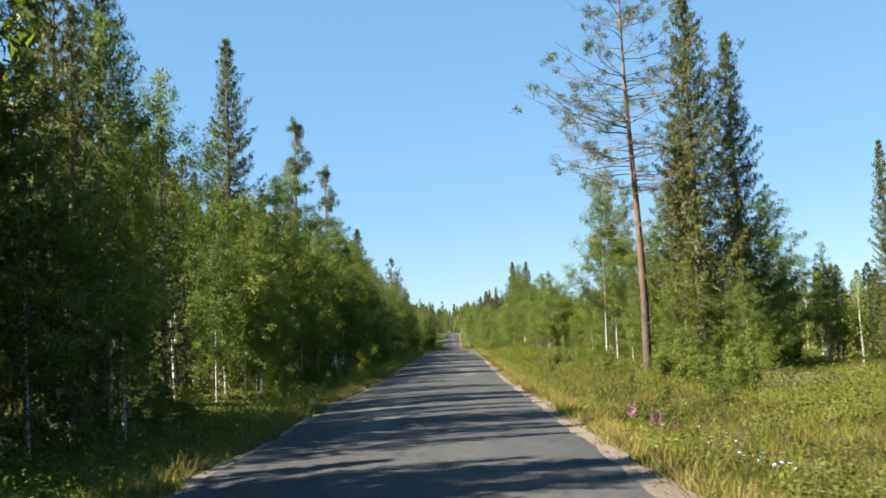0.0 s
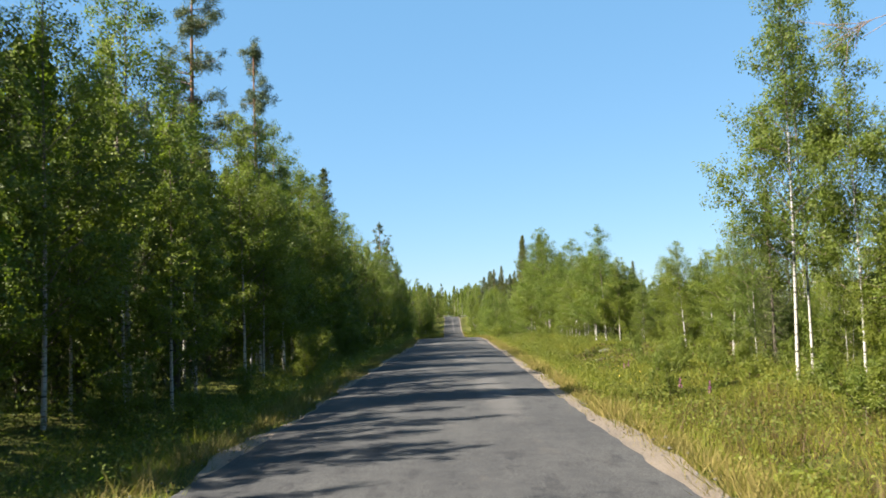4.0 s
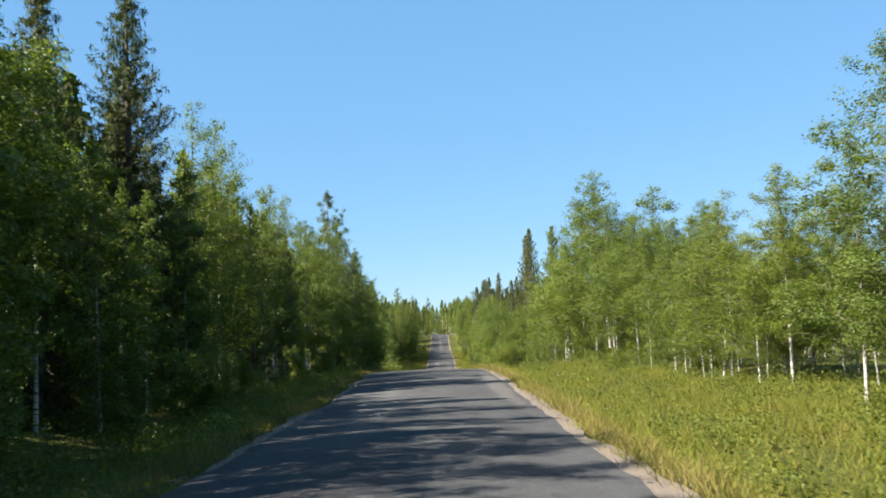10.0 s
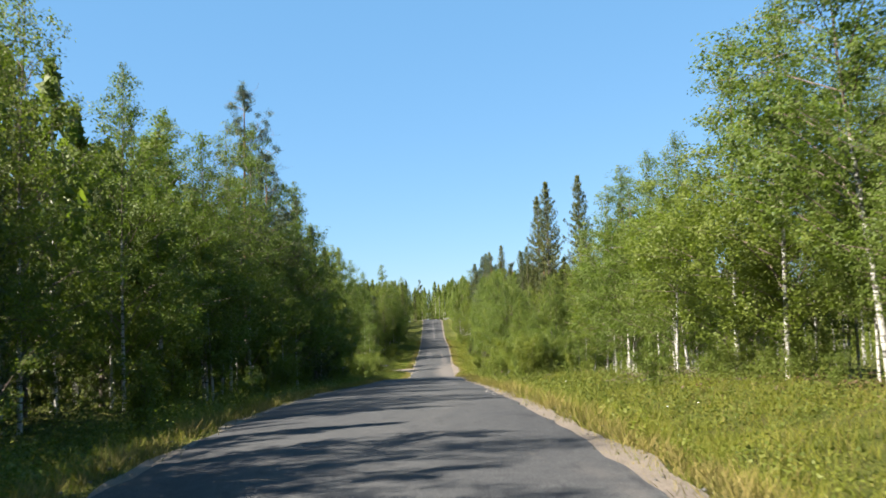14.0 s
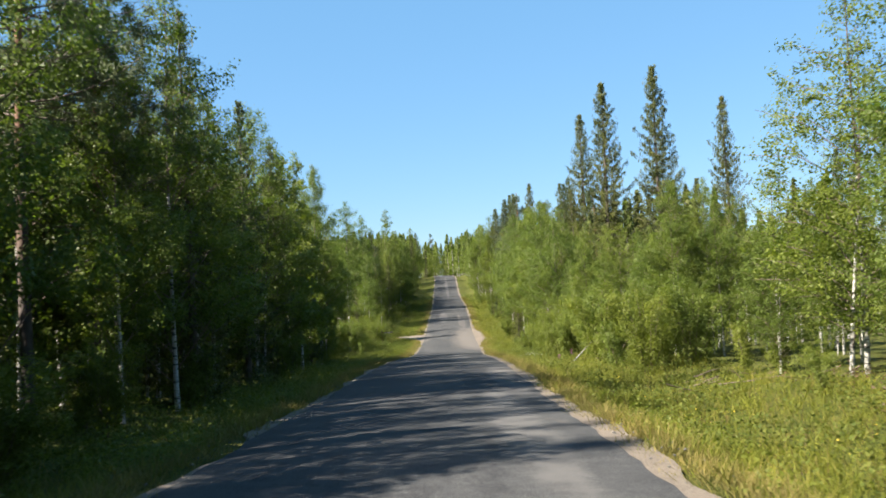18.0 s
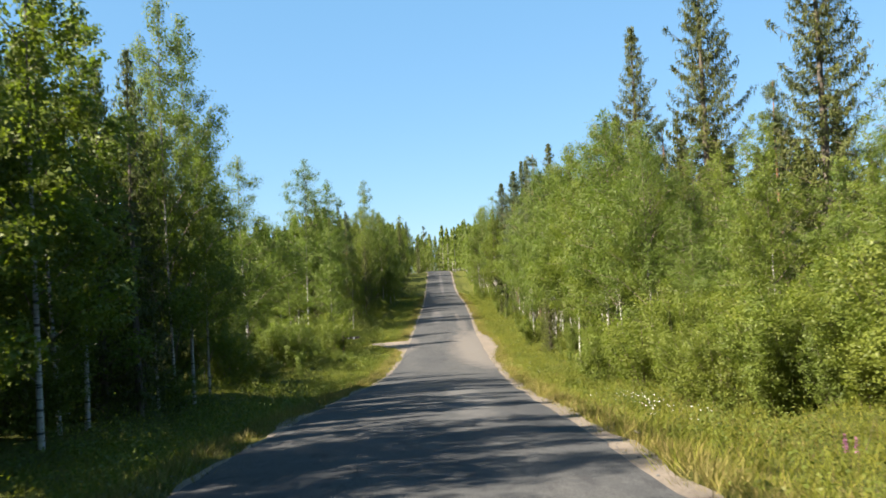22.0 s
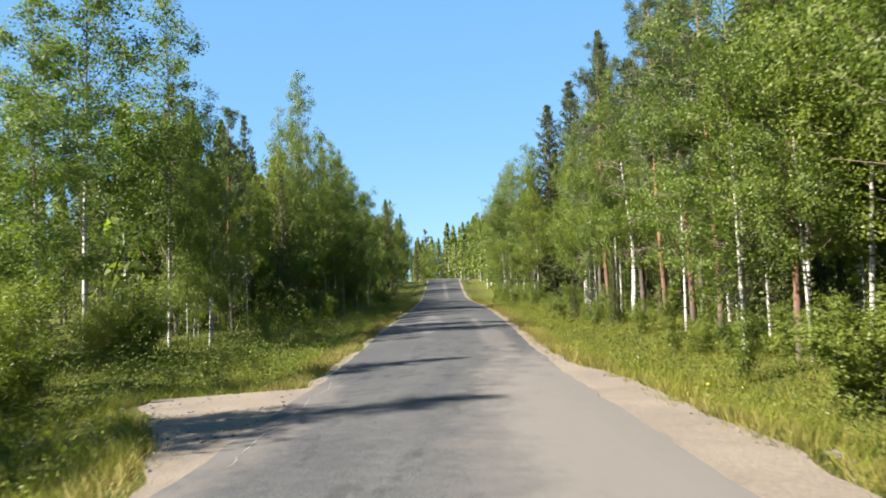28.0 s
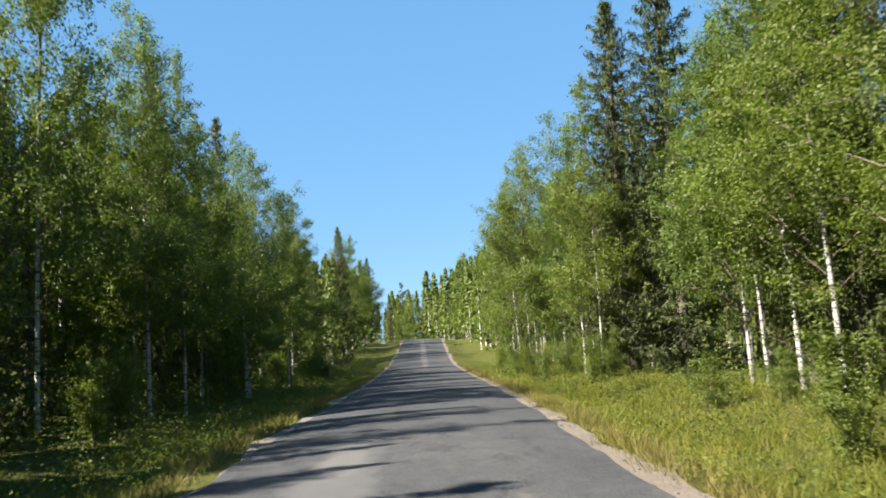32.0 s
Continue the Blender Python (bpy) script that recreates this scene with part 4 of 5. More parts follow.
def far_tree(rng, kind):
    """A light tree of unit height for the woods behind."""
    h = Heap()
    h.add(*tube(np.array([[0, 0, -0.03], [0.0, 0.01, 0.5], [0, 0, 0.97]]), [0.011, 0.008, 0.002], 4), 1)
    if kind == "birch":
        n = 520
        z = 0.08 + 0.92 * rng.uniform(0, 1, n) ** 0.85
        a = rng.uniform(0, 6.28, n)
        r = 0.21 * (1 - z) ** 0.85 * np.sqrt(rng.uniform(0.05, 1, n)) * (0.8 + 0.28 * np.sin(a * 3 + z * 6 + rng.uniform(0, 6))) * (1 + 0.18 * np.sin(z * 31)) + 0.008
        h.add(*leaves(rng, np.stack([r * np.cos(a), r * np.sin(a), z], 1), 0.038, 0.8, 0.25, None, np.stack([np.cos(a), np.sin(a), 0.4 + 0 * a], 1)))
    elif kind == "young":
        n = 1500
        z = 0.04 + 0.96 * rng.uniform(0, 1, n) ** 0.9
        a = rng.uniform(0, 6.28, n)
        r = 0.31 * (1 - z) ** 0.8 * np.sqrt(rng.uniform(0.05, 1, n)) * (0.8 + 0.25 * np.sin(a * 3 + z * 5 + rng.uniform(0, 6))) * (1 + 0.2 * np.sin(z * 29)) + 0.01
        h.add(*leaves(rng, np.stack([r * np.cos(a), r * np.sin(a), z], 1), 0.018, 0.75, 0.2, None, np.stack([np.cos(a), np.sin(a), 0.5 + 0 * a], 1)))
    else:
        n = 760
        z = 0.06 + 0.93 * rng.uniform(0, 1, n) ** 1.15
        a = rng.uniform(0, 6.28, n)
        r = 0.18 * (1 - z) ** 0.85 * rng.uniform(0.25, 1.0, n)
        ax = np.stack([np.cos(a), np.sin(a), -0.5 + 0 * a], 1)
        h.add(*leaves(rng, np.stack([r * np.cos(a), r * np.sin(a), z], 1), 0.038, 0.5, 0.0, ax))
    return np.concatenate(h.v), np.concatenate(h.f), np.concatenate(h.m)


def far_wood(name, label, kind, mats, spots, seed):
    rng = np.random.default_rng(seed)
    kinds = [far_tree(rng, kind) for _ in range(4)]
    heap = Heap()
    for x, y, hgt in spots:
        v, f, m = kinds[rng.integers(0, 4)]
        a = rng.uniform(0, 6.28)
        ca, sa = math.cos(a), math.sin(a)
        w = hgt * rng.uniform(0.85, 1.2) 
        q = np.stack([(v[:, 0] * ca - v[:, 1] * sa) * w + x, (v[:, 0] * sa + v[:, 1] * ca) * w + y, v[:, 2] * hgt + float(land_z(x, y))], 1)
        heap.v.append(q.astype(np.float32))
        heap.f.append(f + heap.n)
        heap.m.append(m)
        heap.n += len(v)
    ob = new(name, heap.mesh(name, mats))
    tagged(ob, label, "woods", kind="stuff")


def scatter(rng, n, y0, y1, x0, x1, h0, h1):
    return [(rng.uniform(x0, x1), rng.uniform(y0, y1), rng.uniform(h0, h1)) for _ in range(n)]


rs = random.Random(11)
birch_spots = scatter(rs, 42, -14, 20, -13.0, -8.8, 8.5, 10.5) + scatter(rs, 100, 44, 178, -13.0, -9.0, 8.2, 9.8) + scatter(rs, 26, -30, 46, -16, -10, 7.5, 9.5) + scatter(rs, 90, 50, 178, -26, -13, 8.5, 10.5) + scatter(rs, 70, -40, 50, -60, -34, 7, 9) + scatter(rs, 50, 178, 226, -50, -21, 4, 6) + scatter(rs, 50, 238, 300, -13.5, -9.5, 9, 11.5) + scatter(rs, 120, 234, 400, -30, -11, 9, 12)
birch_spots += scatter(rs, 190, 24, 100, 15, 50, 2.6, 5.0) + scatter(rs, 110, 30, 75, 13, 30, 2.8, 4.4) + scatter(rs, 90, 74, 150, 13, 30, 3.3, 4.6) + scatter(rs, 60, 150, 200, 14, 34, 4, 6.5) + scatter(rs, 150, 198, 400, 13, 34, 9, 12.5)
birch_spots += [s for s in scatter(rs, 420, 362, 440, -40, 45, 8.5, 12.5) if abs(s[0] - float(road_x(s[1]))) > 4.5]
birch_spots += scatter(rs, 60, -60, 0, 12, 40, 5, 9) + scatter(rs, 30, 300, 362, -9.5, -5.0, 8.5, 11) + scatter(rs, 34, 300, 362, 7.6, 12, 8, 11)
birch_spots += scatter(rs, 150, 0, 178, -50, -26, 7, 9.5) + scatter(rs, 110, 240, 400, -50, -30, 8, 11) + scatter(rs, 260, 60, 200, 30, 75, 2.8, 4.4) + scatter(rs, 110, 205, 400, 34, 60, 8, 11.5)
young_spots = [s for s in birch_spots if s[2] < 6.2 and 0 < s[0] < 36 and s[1] < 205]
birch_spots = [s for s in birch_spots if s not in young_spots]
far_wood("young_birches", "young bright green birch and willow scrub in the clearing", "young", [bush_leaf, birch_bark], young_spots, 53)
far_wood("birch_woods", "dense young birch woods behind the roadside trees", "birch", [birch_leaf, birch_bark], birch_spots, 51)
spruce_spots = scatter(rs, 110, 48, 178, -24, -10, 7, 10.5) + scatter(rs, 80, 240, 400, -24, -9.5, 8, 11) + scatter(rs, 24, 95, 150, 30, 70, 2.6, 4.4) + scatter(rs, 70, 200, 400, 15, 40, 11, 15)
spruce_spots += [s for s in scatter(rs, 90, 380, 450, -40, 45, 7, 11) if abs(s[0] - float(road_x(s[1]))) > 5]
far_wood("spruce_woods", "dark spruce woods behind the roadside trees", "spruce", [spruce_leaf, spruce_bark], spruce_spots, 52)

# ---- grass, herbs and flowers of the verges ----


def tufts(name, label, mats, spots, seed, blade_h, per=6, width=0.03, lean=0.35, mat_pick=None):
    """Tufts of narrow blades."""
    rng = np.random.default_rng(seed)
    s = np.asarray(spots, float)
    n = len(s)
    base = np.repeat(s, per, 0) + np.concatenate([rng.normal(0, 0.09, (n * per, 2)), np.zeros((n * per, 1))], 1)
    base[:, 2] = land_z(base[:, 0], base[:, 1]) - 0.02
    a = rng.uniform(0, 6.28, n * per)
    hgt = np.repeat(rng.uniform(0.55, 1.25, n) * (1 + 0.45 * wob(s[:, 0], s[:, 1], 1.1, 4.0)), per) * rng.uniform(0.7, 1.2, n * per) * blade_h
    side = np.stack([np.cos(a), np.sin(a), 0 * a], 1) * (width * rng.uniform(0.7, 1.5, (n * per, 1)))
    tip = base + np.stack([rng.normal(0, lean, n * per) * hgt, rng.normal(0, lean, n * per) * hgt, hgt], 1)
    v = np.stack([base - side, base + side, tip], 1).reshape(-1, 3)
    f = np.arange(3 * n * per).reshape(-1, 3)
    idx = np.zeros(n * per, int) if mat_pick is None else np.repeat(mat_pick(rng, s), per)
    tagged(new(name, mesh_of(name, v, f, mats, idx)), label, "grass", kind="stuff")


def verge(rng, n, y0, y1, lo, hi, side, bias=1.4):
    y = rng.uniform(y0, y1, n)
    pl, pr = pullout(y)
    u = lo + (hi - lo) * rng.uniform(0, 1, n) ** bias
    x = road_x(y) + side * (HALF + 0.42 + u + np.where(side < 0, pl, pr))
    return np.stack([x, y, 0 * x], 1)


rg = np.random.default_rng(61)
right_grass = np.concatenate([verge(rg, 34000, 4, 290, -0.05, 5.5, 1), verge(rg, 15000, 4, 90, 3.0, 14, 1, 1.0)])
left_grass = np.concatenate([verge(rg, 19000, 4, 290, -0.05, 3.2, -1), verge(rg, 4600, 176, 230, 1.0, 9, -1, 1.0)])
edge_pick = lambda rng, s: (rng.uniform(0, 1, len(s)) < np.clip(1.0 - 1.1 * (np.abs(s[:, 0] - road_x(s[:, 1])) - HALF - 0.5), 0.06, 0.8)).astype(int)
tufts("verge_grass_right", "tall sunlit meadow grass, yellowed towards the gravel", [grass_leaf, dry_grass], right_grass, 62, 0.25, 9, 0.0062, 0.55, edge_pick)
tufts("verge_grass_left", "shaded green grass beside the wood", [grass_leaf, dry_grass], left_grass, 63, 0.24, 8, 0.0065, 0.55, edge_pick)
tufts("edge_grass", "dry yellow grass creeping over the gravel edge", [dry_grass, grass_leaf], np.concatenate([verge(rg, 13000, 4, 290, -0.3, 0.75, 1, 0.8), verge(rg, 6500, 4, 230, -0.42, 0.5, -1, 0.7)]), 65, 0.13, 8, 0.0055, 0.7, lambda rng, s: (rng.uniform(0, 1, len(s)) < 0.22).astype(int))


tufts("seed_grass", "reddish flowering grass heads on the verge", [fern_leaf], np.concatenate([verge(rg, 3200, 6, 45, 0.9, 4, 1, 1.0), verge(rg, 600, 60, 190, 0.6, 3.5, 1, 1.0)]), 64, 0.32, 4, 0.005, 0.3)


def herbs(name, label, mat, spots, seed, height, per=22, leaf=0.048, cat="undergrowth", spread=0.17):
    """Low leafy plants: small domes of leaves on the ground."""
    rng = np.random.default_rng(seed)
    s = np.asarray(spots, float)
    n = len(s)
    size = np.repeat(rng.uniform(0.5, 1.4, n), per)
    c = np.repeat(s, per, 0)
    c[:, :2] += rng.normal(0, spread, (n * per, 2)) * size[:, None]
    c[:, 2] = land_z(c[:, 0], c[:, 1]) + np.abs(rng.uniform(0.02, 1.0, n * per)) * height * size
    v, f = leaves(rng, c, leaf, 0.7, -0.3, None, (c - np.repeat(s, per, 0)) * np.array([3, 3, 0]) + np.array([0, 0, 1.0]) * (0.35 if height > 1 else 0.8))
    tagged(new(name, mesh_of(name, v, f, [mat])), label, cat, kind="stuff")


shade_spots = np.concatenate([verge(rg, 5200, 2, 178, 1.6, 8, -1, 1.2), verge(rg, 1500, 176, 228, 2.0, 10, -1, 1.0), verge(rg, 2600, 226, 330, 1.2, 7, -1, 1.2)])
sun_spots = np.concatenate([verge(rg, 1900, 4, 120, 1.5, 12, 1, 1.0), verge(rg, 1500, 120, 300, 1.4, 6, 1, 1.0)])
herbs("undergrowth_left", "shaded bilberry and fern undergrowth at the wood's edge", herb_leaf, shade_spots, 71, 0.5, 24, 0.046)
herbs("undergrowth_right", "sunlit leafy undergrowth on the verge", herb_leaf, sun_spots, 72, 0.34, 30, 0.038)
herbs("wood_understory", "shaded saplings and shrubs under the roadside trees", bush_leaf, np.concatenate([verge(rg, 900, 4, 176, 4.2, 9, -1, 1.0), verge(rg, 420, 230, 300, 3.6, 8, -1, 1.0), verge(rg, 300, 176, 300, 5.2, 9, 1, 1.0)]), 74, 1.5, 60, 0.07, spread=0.4)


def patchy(s, level, seed):
    return s[wob(s[:, 0], s[:, 1], 0.9, seed) + 0.6 * wob(s[:, 0], s[:, 1], 2.3, seed + 1) > level]


herbs("edge_herbs_right", "leafy coltsfoot and clover clumps at the gravel's edge", bush_leaf, patchy(verge(rg, 2600, 4, 300, 0.15, 1.5, 1, 1.0), 0.28, 9.0), 78, 0.32, 46, 0.04, spread=0.15)
herbs("edge_herbs_left", "leafy willowherb clumps between gravel and wood", bush_leaf, patchy(verge(rg, 2600, 4, 300, 0.2, 1.9, -1, 1.0), 0.2, 12.0), 79, 0.45, 46, 0.042, spread=0.17)
herbs("verge_shrubs_right", "knee-high bilberry, saplings and willowherb on the sunny verge", herb_leaf, patchy(np.concatenate([verge(rg, 5200, 4, 130, 0.9, 8, 1, 1.0), verge(rg, 2900, 130, 300, 0.8, 4.6, 1, 1.0)]), 0.04, 3.0), 75, 0.5, 40, 0.05, spread=0.22)
herbs("verge_shrubs_left", "knee-high shaded shrubs and ferns along the wood", bush_leaf, patchy(np.concatenate([verge(rg, 2400, 4, 178, 0.9, 4, -1, 1.0), verge(rg, 1300, 178, 300, 0.9, 4.5, -1, 1.0)]), 0.1, 6.0), 76, 0.42, 40, 0.05, spread=0.22)
herbs("tall_herbs", "waist-high dark nettles and willowherb round the mailbox stand", herb_leaf, np.concatenate([verge(rg, 150, 193, 203, 0.9, 4.2, -1, 1.0), verge(rg, 120, 213.5, 224, 1.2, 5, -1, 1.0)]), 77, 0.75, 60, 0.055, spread=0.2)
herbs("heather_patches", "reddish brown heather and bare twigs in the clearing", fern_leaf, np.concatenate([verge(rg, 420, 5, 75, 3.5, 14, 1, 1.0), verge(rg, 420, 57, 68.5, 2.4, 9, 1, 1.0), verge(rg, 160, 105, 140, 4, 8, 1, 1.0)]), 73, 0.22, 16, 0.07)

# ---- single things beside the road ----


def box(bm, cx, cy, cz, sx, sy, sz, bevel=0.0):
    made = bmesh.ops.create_cube(bm, size=1.0)["verts"]
    bmesh.ops.scale(bm, vec=(sx, sy, sz), verts=made)
    bmesh.ops.translate(bm, vec=(cx, cy, cz), verts=made)
    if bevel:
        edges = list({e for v in made for e in v.link_edges})
        bmesh.ops.bevel(bm, geom=edges, offset=bevel, segments=2, affect="EDGES")


def box_mesh(name, mat, *a, **k):
    bm = bmesh.new()
    box(bm, *a, **k)
    return bm_mesh(name, bm, mat)


def roadside_stand(x, y):
    top = new("roadside_stand")
    tagged(top, "dark wooden post with crosspiece and two pale mailbox tubes", "mailbox stand")
    top.location = (x, y, float(land_z(x, y)) + 0.25)
    part("post", box_mesh("post", dark_wood, 0, 0, 0.55, 0.12, 0.12, 1.8, bevel=0.012), top)
    part("crosspiece", box_mesh("crosspiece", dark_wood, 0.48, 0, 1.1, 1.0, 0.07, 0.13, bevel=0.01), top)
    part("cap", box_mesh("cap", dark_wood, 0.06, 0, 1.45, 0.34, 0.16, 0.04, bevel=0.008), top)
    for k, w in ((0.34, 0.14), (0.66, 0.2)):
        bm = bmesh.new()
        bmesh.ops.create_cone(bm, segments=16, radius1=w * 0.32, radius2=w * 0.32, depth=0.3, cap_ends=True)
        bmesh.ops.rotate(bm, verts=bm.verts, matrix=Matrix.Rotation(radians(90), 3, "X"))
        bmesh.ops.translate(bm, verts=bm.verts, vec=(k, -0.06, 1.08))
        part("mailbox_tube", bm_mesh("mailbox_tube", bm, white_paint), top, "weathered white tube")
    part("reflector", box_mesh("reflector", yellow_paint, 0, -0.068, 0.5, 0.06, 0.012, 0.1, bevel=0.004), top, "yellow reflector")


roadside_stand(-4.95, 202.0)


def shed(x, y):
    top = new("shed")
    tagged(top, "small pale boarded shed with a grey ribbed metal roof", "shed")
    top.matrix_basis = Matrix.Translation((x, y, float(land_z(x, y)))) @ Matrix.Rotation(radians(8), 4, "Z")
    w, d, eave, ridge = 4.6, 5.4, 2.5, 3.9
    for nm, cx, cy, lx, ly in (("wall", 0, -d / 2, w, 0.12), ("wall", 0, d / 2, w, 0.12), ("wall", -w / 2, 0, 0.12, d - 0.13), ("wall", w / 2, 0, 0.12, d - 0.13)):
        bm = bmesh.new()
        box(bm, cx, cy, eave / 2, lx, ly, eave)
        n = int(max(lx, ly) / 0.16)
        for i in range(n):
            u = -max(lx, ly) / 2 + (i + 0.5) * max(lx, ly) / n
            if lx > ly:
                box(bm, u, cy + math.copysign(0.07, cy), eave / 2, 0.12, 0.025, eave - 0.06)
            else:
                box(bm, cx + math.copysign(0.07, cx), u, eave / 2, 0.025, 0.12, eave - 0.06)
        part(nm, bm_mesh("shed_wall", bm, white_paint), top)
    for side in (-1, 1):
        bm = bmesh.new()
        run = math.hypot(w / 2 + 0.35, ridge - eave + 0.2)
        box(bm, 0, 0, 0, run, d + 0.8, 0.05)
        for i in range(16):
            box(bm, 0, -d / 2 - 0.3 + i * (d + 0.6) / 15, 0.04, run, 0.04, 0.04)
        ang = math.atan2(ridge - eave + 0.2, w / 2 + 0.35)
        bmesh.ops.rotate(bm, verts=bm.verts, matrix=Matrix.Rotation(side * ang, 3, "Y"))
        bmesh.ops.translate(bm, verts=bm.verts, vec=(side * (w / 4 + 0.17), 0, (ridge + eave) / 2))
        part("roof_slope", bm_mesh("roof_slope", bm, roof_felt), top)
    for yy in (-d / 2, d / 2):
        bm = bmesh.new()
        a = [bm.verts.new(p) for p in ((-w / 2, yy, eave), (w / 2, yy, eave), (0, yy, ridge - 0.08))]
        c = [bm.verts.new((v.co.x, v.co.y + math.copysign(0.06, yy), v.co.z)) for v in a]
        bm.faces.new(a)
        bm.faces.new(c[::-1])
        for i in range(3):
            bm.faces.new((a[i], c[i], c[(i + 1) % 3], a[(i + 1) % 3]))
        part("gable", bm_mesh("gable", bm, white_paint), top)
    door = part("door", box_mesh("door", dark_wood, 0.6, -d / 2 - 0.11, 1.0, 0.9, 0.05, 2.0, bevel=0.01), top, "dark plank door")
    part("handle", box_mesh("handle", roof_felt, 0.28, -d / 2 - 0.15, 1.0, 0.03, 0.05, 0.14, bevel=0.006), door)


shed(-16.2, 216.5)


def fallen_pole(p, q, r, label):
    ob = new("fallen_pole", mesh_of("fallen_pole", *tube(np.linspace(p, q, 7) + np.array([0, 0, 1]) * (0.04 * np.sin(np.linspace(0, 3, 7)))[:, None], np.linspace(r, r * 0.6, 7), 8), [grey_bark], smooth=True))
    tagged(ob, label, "log")


fallen_pole((5.7, 155.6, float(land_z(5.7, 155.6)) - 0.02), (6.95, 154.5, float(land_z(6.95, 154.5)) + 1.1), 0.034, "pale fallen birch pole leaning in the bushes")


fallen_pole((5.45, 61.0, float(land_z(5.45, 61.0)) + 0.1), (6.25, 61.4, float(land_z(6.25, 61.4)) + 0.13), 0.022, "weathered grey branch lying among heather in the clearing")


def dead_birch(x, y):
    rng = np.random.default_rng(81)
    wood, limbs = Heap(), Heap()
    t = np.linspace(0, 1, 9)
    wood.add(*tube(np.stack([0.16 * np.sin(t * 4), 0.1 * t, t * 6.6 - 0.2], 1), 0.12 * (1.08 - t * 0.85), 9))
    for _ in range(26):
        h, ang, L = rng.uniform(2.2, 6.2), rng.uniform(0, 6.28), rng.uniform(0.7, 2.2)
        d = np.array([math.cos(ang), math.sin(ang), 0])
        s = np.linspace(0, 1, 5)[:, None]
        p = np.array([0.16 * math.sin(h / 6.6 * 4), 0, h]) + d * L * s + np.array([0, 0, 1.0]) * (0.55 * L * s - 0.25 * L * s ** 2)
        limbs.add(*tube(p, np.linspace(0.02, 0.004, 5), 4))
        for _ in range(3):
            e = p[3] + rng.normal(0, 0.35, 3)
            limbs.add(*tube(np.stack([p[2], e]), [0.009, 0.003], 3))
    top = new("dead_birch")
    tagged(top, "dying birch with thick white trunk and bare grey limbs", "tree")
    top.location = (x, y, float(land_z(x, y)))
    part("trunk", wood.mesh("dead_trunk", [birch_bark], True), top)
    part("limb", limbs.mesh("dead_limb", [twig_bark], True), top)


dead_birch(9.0, 233.6)


def brushwood(x, y, seed, n=46):
    rng = np.random.default_rng(seed)
    h = Heap()
    for _ in range(n):
        c = np.array([x + rng.normal(0, 0.9), y + rng.normal(0, 1.6), 0])
        d = rng.normal(size=3) * np.array([1, 1, 0.22])
        d /= np.linalg.norm(d)
        L = rng.uniform(0.4, 1.3)
        p = c + d * L * np.linspace(-0.5, 0.5, 4)[:, None]
        p[:, 2] += land_z(p[:, 0], p[:, 1]) + abs(rng.normal(0.06, 0.08)) + 0.03
        h.add(*tube(p, [0.02, 0.017, 0.012, 0.006], 4))
    tagged(new("brushwood", h.mesh("brushwood", [twig_bark, grey_bark])), "grey heap of cut branches and twigs", "brushwood", kind="stuff")


def bare_patch(x, y, rx, ry, seed):
    n, rings = 40, 6
    th = np.linspace(0, 2 * np.pi, n, endpoint=False)
    edge = 1 + 0.2 * np.sin(3 * th + seed) + 0.12 * np.sin(7 * th)
    v = [(x, y)]
    for k in range(1, rings + 1):
        v += [(x + rx * k / rings * e * math.cos(a), y + ry * k / rings * e * math.sin(a)) for a, e in zip(th, edge)]
    v = np.array(v)
    fall = np.concatenate([[0.05]] + [np.full(n, 0.05 if k < rings else -0.06) for k in range(1, rings + 1)])
    z = land_z(v[:, 0], v[:, 1]) + fall
    f = [(0, 1 + i, 1 + (i + 1) % n) for i in range(n)]
    for k in range(rings - 1):
        for i in range(n):
            p, q = 1 + k * n + i, 1 + k * n + (i + 1) % n
            f += [(p, p + n, q + n), (p, q + n, q)]
    ob = new("bare_soil", mesh_of("bare_soil", np.column_stack([v, z]), np.array(f), [bare_soil], smooth=True))
    tagged(ob, "patch of bare dark peaty soil", "soil", kind="structure")


bare_patch(7.4, 120.5, 1.1, 4.0, 1.0)
bare_patch(9.5, 27, 1.5, 2.2, 2.0)
brushwood(7.4, 120.5, 91, 70)
brushwood(9.4, 27, 92, 30)
brushwood(7.0, 138, 93, 22)

# cracks in the asphalt, filled with pale sand
sand_fill = gravel_material("pale_sand", (0.28, 0.265, 0.245), (0.38, 0.36, 0.335), (0.48, 0.455, 0.43), 30.0)


def crack(points, width, seed):
    rng = np.random.default_rng(seed)
    p = np.array(points, float)
    u = np.linspace(0, len(p) - 1, 12 * (len(p) - 1) + 1)
    x = np.interp(u, np.arange(len(p)), p[:, 0]) + rng.normal(0, 0.014, len(u))
    y = np.interp(u, np.arange(len(p)), p[:, 1]) + rng.normal(0, 0.014, len(u))
    dx, dy = np.gradient(x), np.gradient(y)
    ln = np.hypot(dx, dy) + 1e-9
    w = width * rng.uniform(0.3, 1.0, len(u))
    w[0] = w[-1] = 0.002
    z = road_z(y) + 0.05 * (1 - ((x - road_x(y)) / HALF) ** 2) + 0.004
    v = np.stack([np.stack([x - dy / ln * w, y + dx / ln * w, z], 1), np.stack([x + dy / ln * w, y - dx / ln * w, z], 1)], 1).reshape(-1, 3)
    i = np.arange(len(u) - 1) * 2
    ob = part("crack", mesh_of("crack", v, np.stack([i, i + 1, i + 3, i + 2], 1), [sand_fill]), road)
    tagged(ob, "pale sand-filled crack")


